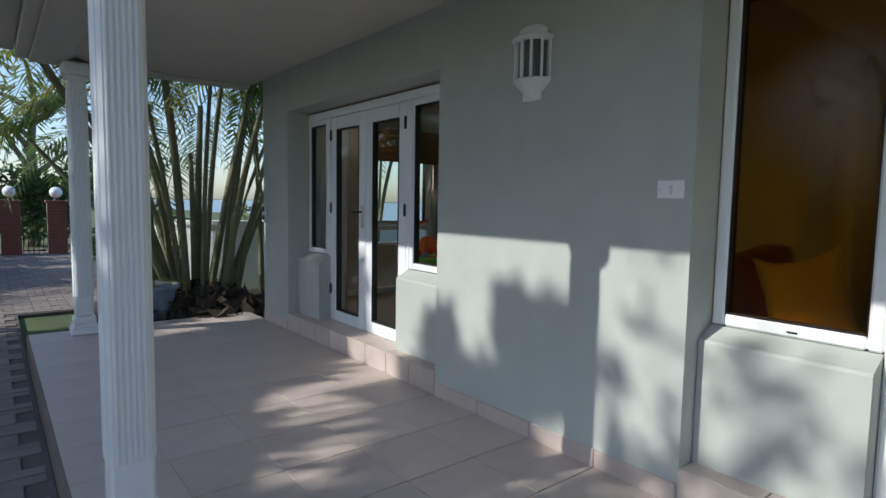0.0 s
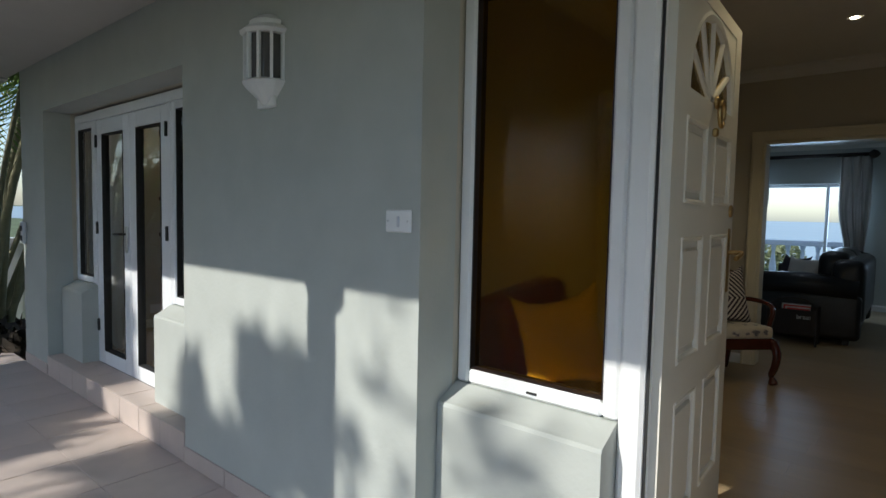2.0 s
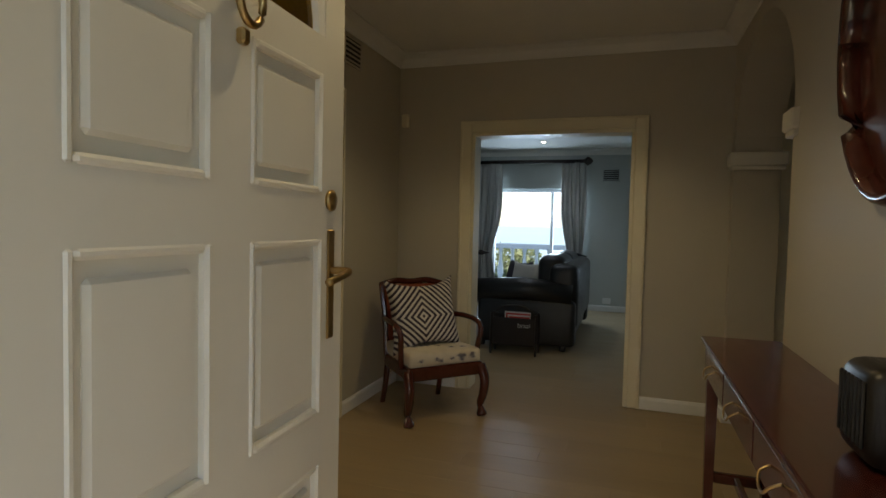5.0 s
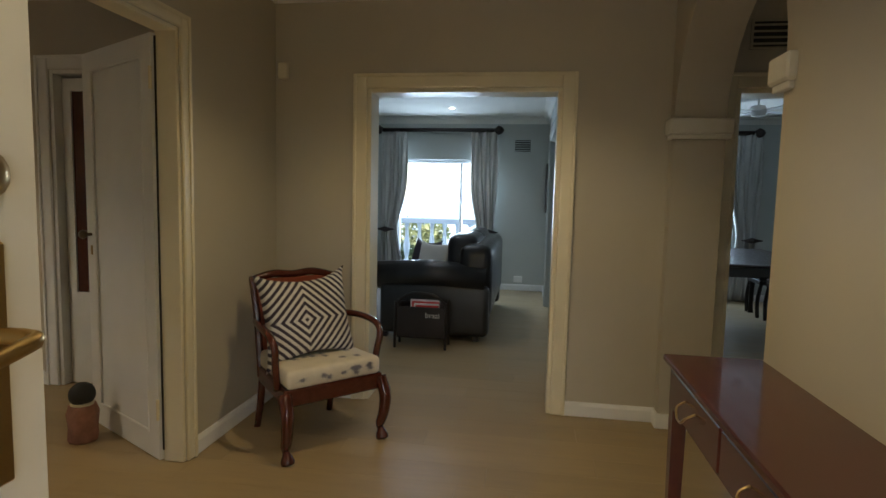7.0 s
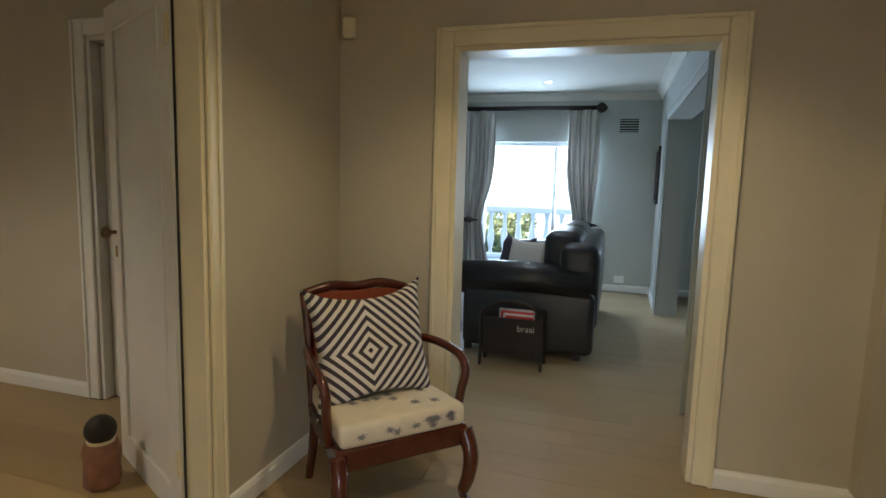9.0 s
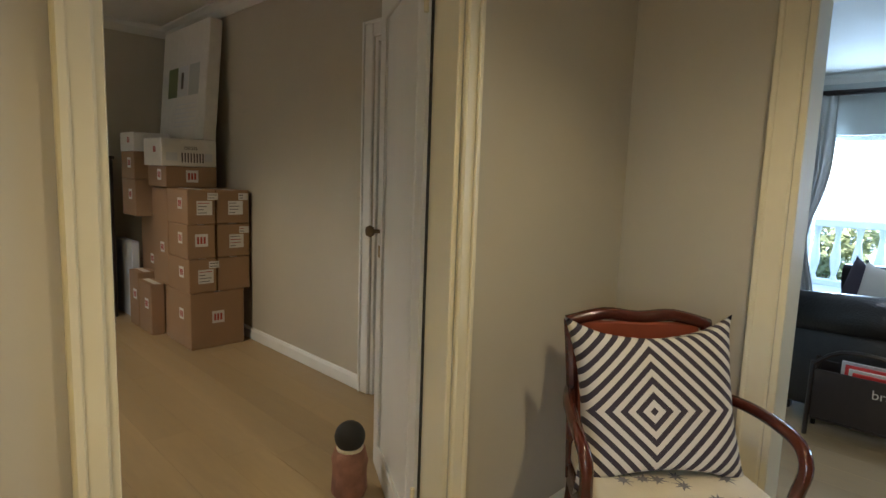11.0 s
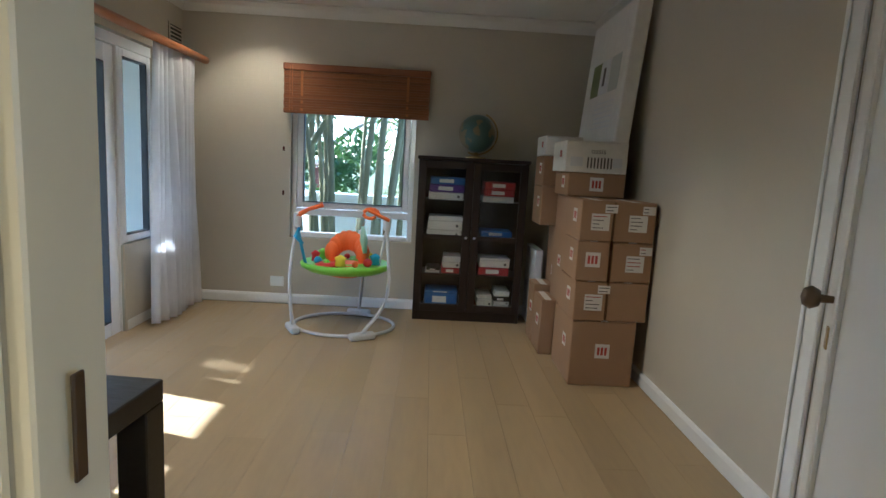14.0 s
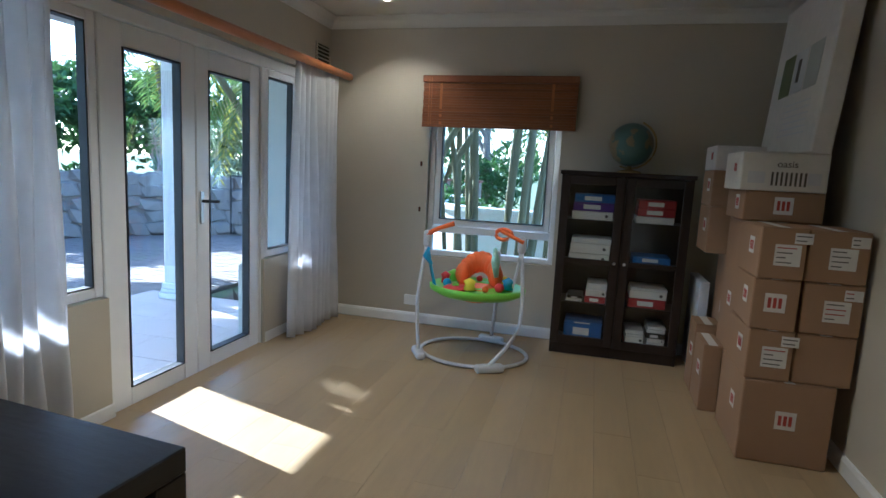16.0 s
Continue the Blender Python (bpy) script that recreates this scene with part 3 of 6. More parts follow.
def front_door():
    # local: x along the leaf from the hinge, y = thickness, z up
    d = thing("front_door", "off-white six-panel front door with fanlight, standing open inward", "door", pose(4.28, 1.058, 0.004, 0, 0, 2.2), kind="structure")
    W, H, T = 0.935, 2.07, 0.042
    cols = ((0.147, 0.426), (0.541, 0.826))
    rows = ((0.22, 0.65), (0.782, 1.207), (1.322, 1.604))
    bm = wall_mesh("y", -T, 0, 0, W, 0, H, [(a, b, c, e) for a, b in cols for c, e in rows] + [(0.161, 0.837, 1.695, 2.016)])
    part("leaf", bm, DOORWHITE, d)
    for a, b in cols:
        for c, e in rows:
            p = part("panel", box(a, b, -T + 0.014, -0.014, c, e), DOORWHITE, d)
            q = box(a + 0.035, b - 0.035, -T + 0.004, -0.004, c + 0.04, e - 0.04, 0.008)
            part("raised_field", q, DOORWHITE, p)
            part("bead", frame_rect("y", -T - 0.004, 0.004, a - 0.004, b + 0.004, c - 0.004, e + 0.004, 0.018, 0.006), DOORWHITE, p)
    # semicircular fanlight: spandrels, rays and amber lights
    cx, cz, r = 0.499, 1.695, 0.33
    sp = bmesh.new()
    for sgn in (-1, 1):
        pts = [(cx + sgn * r * math.cos(a), cz + 0.94 * r * math.sin(a)) for a in [math.pi / 2 * k / 10 for k in range(11)]]
        ring = [(cx + sgn * 0.338, cz)] + pts[0:1] + pts[1:] + [(cx, 2.017), (cx + sgn * 0.338, 2.017)]
        f = sp.faces.new([sp.verts.new((x, -T + 0.004, z)) for x, z in ring])
        g = bmesh.ops.extrude_face_region(sp, geom=[f])
        bmesh.ops.translate(sp, vec=(0, T - 0.008, 0), verts=[v for v in g["geom"] if isinstance(v, bmesh.types.BMVert)])
    bmesh.ops.triangulate(sp, faces=sp.faces)
    bmesh.ops.recalc_face_normals(sp, faces=sp.faces)
    part("fan_surround", sp, DOORWHITE, d)
    for k in range(1, 6):
        a = math.pi * k / 6
        part("fan_bar", tube([(cx + 0.03 * math.cos(a), -T / 2, cz + 0.03 * math.sin(a)), (cx + r * math.cos(a), -T / 2, cz + 0.94 * r * math.sin(a))], 0.015, 8), DOORWHITE, d)
    arc = [(cx + r * math.cos(math.pi * k / 24), -T / 2, cz + 0.94 * r * math.sin(math.pi * k / 24)) for k in range(25)]
    part("fan_arc", tube(arc, 0.022, 8), DOORWHITE, d)
    ob = part("pane", box(cx - r, cx + r, -T / 2 - 0.002, -T / 2 + 0.002, cz, cz + 0.94 * r), AMBER, d, "amber fanlight glass")
    ob.visible_shadow = False
    # knocker, lock, handle
    kn = lathe([(0.0, 0), (0.022, 0.004), (0.026, 0.012), (0.012, 0.02), (0.0, 0.022)], 14)
    bmesh.ops.rotate(kn, matrix=Matrix.Rotation(radians(90), 3, "X"), verts=kn.verts)
    k0 = part("knocker", kn, BRASS, d, "tarnished brass knocker", smooth=True)
    k0.location = (0.499, -T, 1.70)
    part("ring", tube([(0.035 * math.sin(2 * math.pi * k / 20), -0.028, -0.045 + 0.045 * math.cos(2 * math.pi * k / 20)) for k in range(21)], 0.008, 8), BRASS, k0, smooth=True)
    part("striker", box(-0.012, 0.012, -0.02, 0.0, -0.125, -0.095, 0.005), BRASS, k0)
    lk = lathe([(0.0, 0), (0.026, 0.0), (0.026, 0.008), (0.014, 0.014), (0.0, 0.014)], 16)
    bmesh.ops.rotate(lk, matrix=Matrix.Rotation(radians(90), 3, "X"), verts=lk.verts)
    part("deadlock", lk, BRASS, d, smooth=True).location = (0.868, -T, 1.305)
    part("handle_plate", box(0.852, 0.886, -T - 0.006, -T, 0.958, 1.232, 0.003), BRASS, d)
    part("door_handle", tube(smooth_path([(0.869, -T, 1.13), (0.869, -T - 0.05, 1.13), (0.845, -T - 0.058, 1.125), (0.765, -T - 0.052, 1.11)]), 0.0095, 8), BRASS, d, "brass lever handle", smooth=True)
    for z in (0.2, 1.0, 1.8):
        part("hinge", tube([(0.0, 0.006, z), (0.0, 0.006, z + 0.1)], 0.007, 8), DOORWHITE, d)
    return d


front_door()


def office_door():
    d = thing("office_door", "white panelled interior door standing open against the wall", "door", pose(6.995, 2.19, 0.006, 0, 0, 61.5), kind="structure")
    W, H, T = 0.755, 2.0, 0.04
    part("leaf", wall_mesh("y", -T, 0, 0.002, W, 0, H, [(0.10, W - 0.10, 0.12, H - 0.10)]), WHITE, d)
    part("panel", box(0.10, W - 0.10, -T + 0.012, -0.012, 0.12, H - 0.10), WHITE, d)
    for y in (0.0, -T):
        part("panel_bead", frame_rect("y", y - 0.004, y + 0.004, 0.095, W - 0.095, 0.115, H - 0.095, 0.014, 0.004), WHITE, d)
    for s in (1, -1):
        yy = 0 if s > 0 else -T
        k = part("door_handle", tube([(W - 0.055, yy, 1.05), (W - 0.055, yy + s * 0.032, 1.05)], [0.008, 0.01], 10), DULL, d, "old bronze knob")
        kb = lathe([(0.0, -0.02), (0.018, -0.016), (0.026, 0), (0.018, 0.016), (0.0, 0.02)], 14)
        bmesh.ops.rotate(kb, matrix=Matrix.Rotation(radians(90), 3, "X"), verts=kb.verts)
        part("knob", kb, DULL, k, smooth=True).location = (W - 0.055, yy + s * 0.042, 1.05)
        part("keyhole", box(W - 0.065, W - 0.045, min(yy, yy + s * 0.004), max(yy, yy + s * 0.004), 0.94, 0.99, 0.001), BRASS, d)
    for z in (0.2, 1.75):
        part("hinge", tube([(0.0, 0.004, z), (0.0, 0.004, z + 0.1)], 0.008, 8), CREAM, d)


office_door()
# Thin black bar added as the shadow line beside the hinges.
setting("trim_hinge_gap", box(OD[1] - 0.026, OD[1] - 0.0205, OY0 - 0.004, OY0 + 0.003, 0.06, 1.99), BLACK, "black strip standing in for shade along the office door hinges")
strike = box(OD[0] + 0.025, OD[0] + 0.029, OY0 - 0.066, OY0 - 0.05, 1.0, 1.10, 0.001)
tagged(part("strike_plate", strike, DULL), "worn dull strike plate on the door lining", "strike plate")

# office window
ow = thing("window_1", "white framed top-hung office window, ajar", "window", pose(0, OY + 0.05, 0), kind="structure")
part("window_frame", frame_rect("y", 0, 0.07, WIN[0] + 0.002, WIN[1] - 0.002, WIN[2] + 0.002, WIN[3] - 0.002, 0.045), ALU, ow)
part("transom", box(WIN[0] + 0.047, WIN[1] - 0.047, 0, 0.07, 0.80, 0.86, 0.005), ALU, ow)
pane("y", 0.035, WIN[0] + 0.047, WIN[1] - 0.047, 0.647, 0.80, ow)
sash = part("sash", frame_rect("y", 0.01, 0.055, WIN[0] + 0.05, WIN[1] - 0.05, 0.865, WIN[3] - 0.05, 0.05), ALU, ow)
part("gasket", frame_rect("y", 0.006, 0.06, WIN[0] + 0.10, WIN[1] - 0.10, 0.915, WIN[3] - 0.10, 0.007, 0.001), BLACK, sash)
pane("y", 0.03, WIN[0] + 0.10, WIN[1] - 0.10, 0.915, WIN[3] - 0.10, sash)
part("stay", tube([(5.70, -0.01, 0.875), (5.85, -0.03, 0.87), (5.86, 0.02, 0.87)], 0.006, 6), ALU, ow)

# living and dining windows
lw = thing("window_2", "white framed sliding door to the balcony", "window", pose(LX + 0.08, 0, 0), kind="structure")
part("window_frame", frame_rect("x", 0, 0.07, 1.002, 2.418, 0.022, 1.838, 0.05), ALU, lw)
part("stile", box(0, 0.05, 1.45, 1.495, 0.07, 1.788, 0.004), ALU, lw)
dw = thing("window_3", "white framed dining room window", "window", pose(LX + 0.08, 0, 0), kind="structure")
part("window_frame", frame_rect("x", 0, 0.07, -2.148, -1.102, 0.622, 1.798, 0.05), ALU, dw)
part("transom", box(0, 0.06, -2.098, -1.152, 0.86, 0.90, 0.004), ALU, dw)


# lamps: the downlights of the hall and the living room, and daylight standing in the openings
for x, y in ((6.9, 0.8), (5.2, 0.8)):
    downlight_lamp(x, y, CZ - 0.03, 8.2, (1.0, 0.77, 0.41))
for x, y in ((9.8, 1.45), (11.8, 1.5), (10.6, -2.3)):
    downlight_lamp(x, y, LZ - 0.03, 4, (0.78, 0.87, 1.0))
downlight_lamp(5.9, 4.3, CZ - 0.03, 12, (1.0, 0.77, 0.47))
downlight_lamp(5.0, 6.1, CZ - 0.03, 4, (1.0, 0.77, 0.47))
window_lamp((LX + 0.17, 1.71, 1.3), (LX - 2, 1.71, 1.1), 1.25, 1.0, 14, (0.62, 0.81, 1.0))
window_lamp((LX + 0.17, -1.62, 1.3), (LX - 2, -1.62, 1.1), 0.95, 0.95, 9, (0.62, 0.81, 1.0))


def downlight(x, y, group):
    d = thing("downlight", "small round recessed ceiling downlight, lit", "downlight", pose(x, y, LZ if x > HX else CZ), group=group)
    part("ring", lathe([(0.032, 0.0), (0.046, 0.0), (0.046, -0.006), (0.032, -0.005)], 20), WHITE, d)
    part("bulb", lathe([(0.006, -0.012), (0.02, -0.009), (0.032, -0.003), (0.031, 0.002)], 16), LAMPGLOW, d)


for x, y, g in ((6.9, 0.8, "hall downlights"), (5.2, 0.8, "hall downlights"), (9.8, 1.45, "living downlights"), (11.8, 1.5, "living downlights"), (10.6, -2.3, "living downlights"), (5.9, 4.3, "office downlights"), (5.0, 6.1, "office downlights")):
    downlight(x, y, g)


# ---- porch things ----
def wall_lantern():
    t = thing("wall_lantern", "white half-round outdoor wall lantern on the house front", "wall lamp", pose(FX, 2.73, 1.735) @ Matrix.Diagonal((1.2, 1.1, 0.88, 1)))
    half = lambda prof: lathe(prof, 16)
    body = half([(0.012, 0.0), (0.03, 0.02), (0.055, 0.05), (0.10, 0.10), (0.115, 0.125), (0.10, 0.135), (0.0, 0.135)])
    part("bowl", body, WHITE, t).scale = (0.85, 1, 1)
    top = half([(0.11, 0.36), (0.125, 0.375), (0.10, 0.40), (0.08, 0.41), (0.085, 0.43), (0.06, 0.455), (0.03, 0.47), (0.0, 0.475)])
    part("lid", top, WHITE, t).scale = (0.85, 1, 1)
    for k in range(7):
        a = radians(90 + 30 * k)
        part("bar", box(-0.008, 0.008, -0.006, 0.006, 0.13, 0.37, 0.002), WHITE, t).matrix_local = pose(0.085 * math.cos(a), 0.1 * math.sin(a), 0, 0, 0, math.degrees(a))
    # Opaque cylinder with the lantern's inner shade put into its colour.
    g = lathe([(0.078, 0.135), (0.078, 0.365)], 16)
    part("lantern_glass", g, SHADEGLASS, t, "lantern glass coloured dark for its shaded inside")
    part("back_plate", box(-0.02, -0.001, -0.06, 0.06, 0.0, 0.45, 0.006), WHITE, t)


wall_lantern()
sw = thing("light_switch", "white plastic light switch plate", "light switch", pose(FX, 1.886, 1.243))
part("plate", box(-0.012, -0.001, -0.065, 0.065, -0.042, 0.042, 0.005), WHITE, sw)
part("rocker", box(-0.018, -0.011, -0.012, 0.002, -0.022, 0.018, 0.003), GREYP, sw)
for y in (-0.05, 0.05):
    part("screw", tube([(-0.0135, y, 0), (-0.012, y, 0)], 0.004, 8), CHROME, sw)
ic = thing("intercom_panel", "small dark intercom box on the house corner", "intercom", pose(FX, 6.66, 1.02))
part("case", box(-0.03, -0.001, -0.045, 0.045, -0.1, 0.1, 0.006), GREYP, ic)
for z in (-0.05, 0.04):
    part("window", box(-0.034, -0.028, -0.03, 0.03, z - 0.025, z + 0.025, 0.003), BLACK, ic)


# ---- hall things ----
def seat_mesh(w0, w1, d, z0, z1, bev=0.03):
    bm = bmesh.new()
    q = [(-d, -w0), (-d, w0), (0, w1), (0, -w1)]
    a = [bm.verts.new((x, y, z0)) for x, y in q]
    b = [bm.verts.new((x, y, z1)) for x, y in q]
    bm.faces.new(a)
    bm.faces.new(b[::-1])
    for k in range(4):
        bm.faces.new((a[k], b[k], b[(k + 1) % 4], a[(k + 1) % 4]))
    bmesh.ops.recalc_face_normals(bm, faces=bm.faces)
    bmesh.ops.bevel(bm, geom=list(bm.edges), offset=bev, segments=3, affect="EDGES", profile=0.5)
    return bm


def armchair(m, label):
    # local: +x is the way it faces, the front feet at x = 0
    c = thing("armchair", label, "armchair", m)
    part("seat_frame", seat_mesh(0.23, 0.275, 0.48, 0.27, 0.36, 0.015), MAHOG, c)
    cu = part("seat_cushion", seat_mesh(0.225, 0.262, 0.47, 0.355, 0.45, 0.025), SEATF, c, "cream floral seat cushion", smooth=True)
    rnd = random.Random(4)
    for k in range(30):
        x, y = rnd.uniform(-0.40, -0.05), rnd.uniform(-0.18, 0.18)
        if k < 12:
            x, y, z, up = 0.002, rnd.uniform(-0.2, 0.2), rnd.uniform(0.385, 0.42), False
        else:
            z, up = 0.452, True
        bm = bmesh.new()
        spray = []
        for j in range(16):
            a, r = 2 * math.pi * j / 16, rnd.uniform(0.022, 0.036) if j % 2 else rnd.uniform(0.007, 0.014)
            spray.append((r * math.cos(a), r * math.sin(a)))
        bm.faces.new([bm.verts.new((x + p, y + q, z) if up else (x, y + p, z + 0.6 * q)) for p, q in spray])
        part("flower_print", bm, FLOWER, cu)
    for s in (-1, 1):
        y = 0.265 * s
        part("leg", tube(smooth_path([(-0.02, y, 0.33), (0.025, y * 1.03, 0.25), (0.018, y * 1.02, 0.15), (-0.012, y, 0.07), (0.0, y, 0.045), (0.02, y, 0.0)]), [0.036 - 0.0009 * k for k in range(12)] + [0.022, 0.018, 0.017, 0.018, 0.022, 0.028, 0.034, 0.034, 0.028][:9], 10), MAHOG, c, smooth=True)
        part("leg", tube([(-0.46, 0.21 * s, 0.30), (-0.48, 0.215 * s, 0.15), (-0.52, 0.22 * s, 0.0)], [0.022, 0.02, 0.018], 8), MAHOG, c)
        part("back_post", tube(smooth_path([(-0.47, 0.215 * s, 0.30), (-0.49, 0.225 * s, 0.6), (-0.54, 0.235 * s, 0.83)]), 0.02, 8), MAHOG, c)
        part("arm", tube(smooth_path([(-0.50, 0.23 * s, 0.60), (-0.32, 0.28 * s, 0.62), (-0.14, 0.30 * s, 0.61), (-0.07, 0.295 * s, 0.56), (-0.085, 0.285 * s, 0.46), (-0.10, 0.272 * s, 0.34)]), 0.019, 8), MAHOG, c, smooth=True)
    part("top_rail", tube(smooth_path([(-0.54, -0.245, 0.82), (-0.545, -0.12, 0.85), (-0.55, 0, 0.84), (-0.545, 0.12, 0.85), (-0.54, 0.245, 0.82)]), 0.022, 8), MAHOG, c, smooth=True)
    bp = box(-0.012, 0.012, -0.21, 0.21, 0.0, 0.43, 0.008)
    part("back_panel", bp, REDCHAIR, c, "reddish leather back panel").matrix_local = pose(-0.49, 0, 0.40, 0, -7, 0)
    return c


f = Vector((-0.684, -0.729, 0))
CH = Matrix.Translation((7.284, 1.408, 0)) @ Matrix.Rotation(math.atan2(f.y, f.x), 4, "Z")
armchair(CH, "carved mahogany armchair with cream floral seat in the hall corner")


def cushion_mesh(w, h, d, n=26):
    """A square pillow with pinched corners, front and back."""
    bm = bmesh.new()
    grid = {}
    for side in (1, -1):
        for i in range(n + 1):
            for j in range(n + 1):
                u, v = 2 * i / n - 1, 2 * j / n - 1
                if side < 0 and (i in (0, n) or j in (0, n)):
                    grid[side, i, j] = grid[1, i, j]
                    continue
                pinch = 1 - 0.30 * (1 - u * u) * v * v * v * v - 0.0
                pu = 1 - 0.15 * (1 - v * v) * u * u * u * u
                z = side * d * ((1 - u ** 4) * (1 - v ** 4)) ** 0.6
                grid[side, i, j] = bm.verts.new((z, u * w * pu, v * h * pinch))
        for i in range(n):
            for j in range(n):
                q = [grid[side, i, j], grid[side, i + 1, j], grid[side, i + 1, j + 1], grid[side, i, j + 1]]
                bm.faces.new(q if side > 0 else q[::-1])
    return bm


def stripes_mat():
    m = mat("diamond_stripes", (0.66, 0.63, 0.58), 0.9, var=0.05, bump=0.15, bscale=150)
    nt = m.node_tree
    tc = nt.nodes.new("ShaderNodeTexCoord")
    sep = nt.nodes.new("ShaderNodeSeparateXYZ")
    nt.links.new(tc.outputs["Object"], sep.inputs["Vector"])
    def math_node(op, a, b=None):
        n = nt.nodes.new("ShaderNodeMath")
        n.operation = op
        for k, v in enumerate((a, b)):
            if v is None:
                continue
            if isinstance(v, (int, float)):
                n.inputs[k].default_value = v
            else:
                nt.links.new(v, n.inputs[k])
        return n.outputs[0]
    y = math_node("ABSOLUTE", math_node("ADD", sep.outputs["Y"], 0.035))
    z = math_node("ABSOLUTE", math_node("ADD", sep.outputs["Z"], 0.02))
    d = math_node("FRACT", math_node("ADD", math_node("MULTIPLY", math_node("ADD", y, z), 23.0), 0.72))
    on = math_node("GREATER_THAN", d, 0.5)
    mix = nt.nodes.new("ShaderNodeMix")
    mix.data_type = "RGBA"
    p = nt.nodes["Principled BSDF"]
    old = p.inputs["Base Color"].links[0].from_socket
    nt.links.new(on, mix.inputs["Factor"])
    nt.links.new(old, mix.inputs[6])
    mix.inputs[7].default_value = (0.05, 0.04, 0.06, 1)
    nt.links.new(mix.outputs[2], p.inputs["Base Color"])
    return m


DIAMOND = stripes_mat()
pc = part("cushion", cushion_mesh(0.265, 0.26, 0.08), DIAMOND, None, "", True)
pc.matrix_world = CH @ pose(-0.30, -0.025, 0.64, 0, -17, 0) @ Matrix.Rotation(radians(2), 4, "X")
tagged(pc, "square cushion in black and white diamond stripes on the armchair", "cushion")


def console():
    x0, x1, y0, y1, h = 4.98, 6.53, HYR + 0.012, 0.025, 0.803
    t = thing("console_table", "dark mahogany console table with brass drop handles", "console table", pose(x0, y0, 0))
    L, D = x1 - x0, y1 - y0
    part("tabletop", box(0, L, 0, D, h - 0.022, h, 0.006, None, 2), MAHOG, t)
    part("apron", wall_mesh("y", D - 0.04, D - 0.02, 0.03, L - 0.03, h - 0.16, h - 0.022, []), MAHOG, t)
    part("apron", box(L - 0.04, L - 0.02, 0.02, D - 0.042, h - 0.16, h - 0.022, 0.002), MAHOG, t)
    part("apron", box(0.02, 0.04, 0.02, D - 0.042, h - 0.16, h - 0.022, 0.002), MAHOG, t)
    for k in range(3):
        a, b = 0.05 + k * (L - 0.10) / 3, 0.05 + (k + 1) * (L - 0.10) / 3
        dr = part("drawer", box(a + 0.006, b - 0.006, D - 0.022, D - 0.012, h - 0.15, h - 0.034, 0.004), MAHOG, t)
        m = (a + b) / 2
        part("handle", tube(smooth_path([(m - 0.05, D - 0.012, h - 0.075), (m - 0.045, D + 0.012, h - 0.09), (m - 0.02, D + 0.018, h - 0.112), (m + 0.02, D + 0.018, h - 0.112), (m + 0.045, D + 0.012, h - 0.09), (m + 0.05, D - 0.012, h - 0.075)]), 0.0035, 6), BRASS, dr, "brass swan-neck handle", smooth=True)
    for x in (0.045, L - 0.045):
        for y in (0.04, D - 0.045):
            bm = bmesh.new()
            a = [bm.verts.new((x + sx * 0.016, y + sy * 0.016, 0)) for sx, sy in ((-1, -1), (1, -1), (1, 1), (-1, 1))]
            b = [bm.verts.new((x + sx * 0.024, y + sy * 0.024, h - 0.024)) for sx, sy in ((-1, -1), (1, -1), (1, 1), (-1, 1))]
            bm.faces.new(a[::-1])
            bm.faces.new(b)
            for k in range(4):
                bm.faces.new((a[k], a[(k + 1) % 4], b[(k + 1) % 4], b[k]))
            part("leg", bm, MAHOG, t)
        part("stretcher", box(x - 0.012, x + 0.012, 0.06, D - 0.065, 0.19, 0.235, 0.004), MAHOG, t)
    part("stretcher", box(0.06, L - 0.06, D / 2 - 0.012, D / 2 + 0.012, 0.195, 0.23, 0.004), MAHOG, t)


console()
ra = thing("table_radio", "dark rounded box with ribbed front on the console table", "radio", pose(5.22, -0.17, 0.803))
part("case", box(-0.09, 0.09, -0.07, 0.07, 0.002, 0.20, 0.04, None, 4), DESKB, ra, smooth=True)
for k in range(7):
    part("rib", box(-0.065 + 0.02 * k, -0.057 + 0.02 * k, 0.066, 0.074, 0.04, 0.17, 0.003), BLACK, ra)
mi = thing("oval_mirror", "large oval wall mirror in a dark mahogany frame", "mirror", pose(5.50, HYR + 0.002, 1.80))
ring = [(0.33 * math.cos(2 * math.pi * k / 40), 0.022, 0.46 * math.sin(2 * math.pi * k / 40)) for k in range(41)]
part("frame", tube(ring, 0.045, 10, None, 0.5), MAHOG, mi, smooth=True)
# Mirror face in flat dark brown, standing in for its dark reflection.
disc = bmesh.new()
disc.faces.new([disc.verts.new((0.30 * math.cos(2 * math.pi * k / 40), 0.02, 0.43 * math.sin(2 * math.pi * k / 40))) for k in range(40)][::-1])
part("mirror_face", disc, MAHOG, mi)
al = thing("motion_sensor", "small cream alarm sensor high in the hall corner", "alarm sensor", pose(HX - 0.001, 2.01, 2.05, 0, 0, -90))
part("case", box(-0.03, 0.03, -0.045, 0, -0.05, 0.05, 0.012, None, 2), CREAM, al)


def air_vent(m, w, h, n, label, material=None):
    v = thing("air_vent", label, "air vent", m)
    part("backing", box(-0.001, 0.004, -w, w, -h, h), BLACK, v)
    part("frame", frame_rect("x", 0.0, 0.014, -w, w, -h, h, 0.012, 0.003), material or GREIGE, v)
    for k in range(n):
        z = -h + 0.014 + (2 * h - 0.028) * (k + 0.5) / n
        part("slat", box(0.004, 0.012, -w + 0.012, w - 0.012, z - 0.006, z + 0.004, 0.001), material or GREIGE, v)


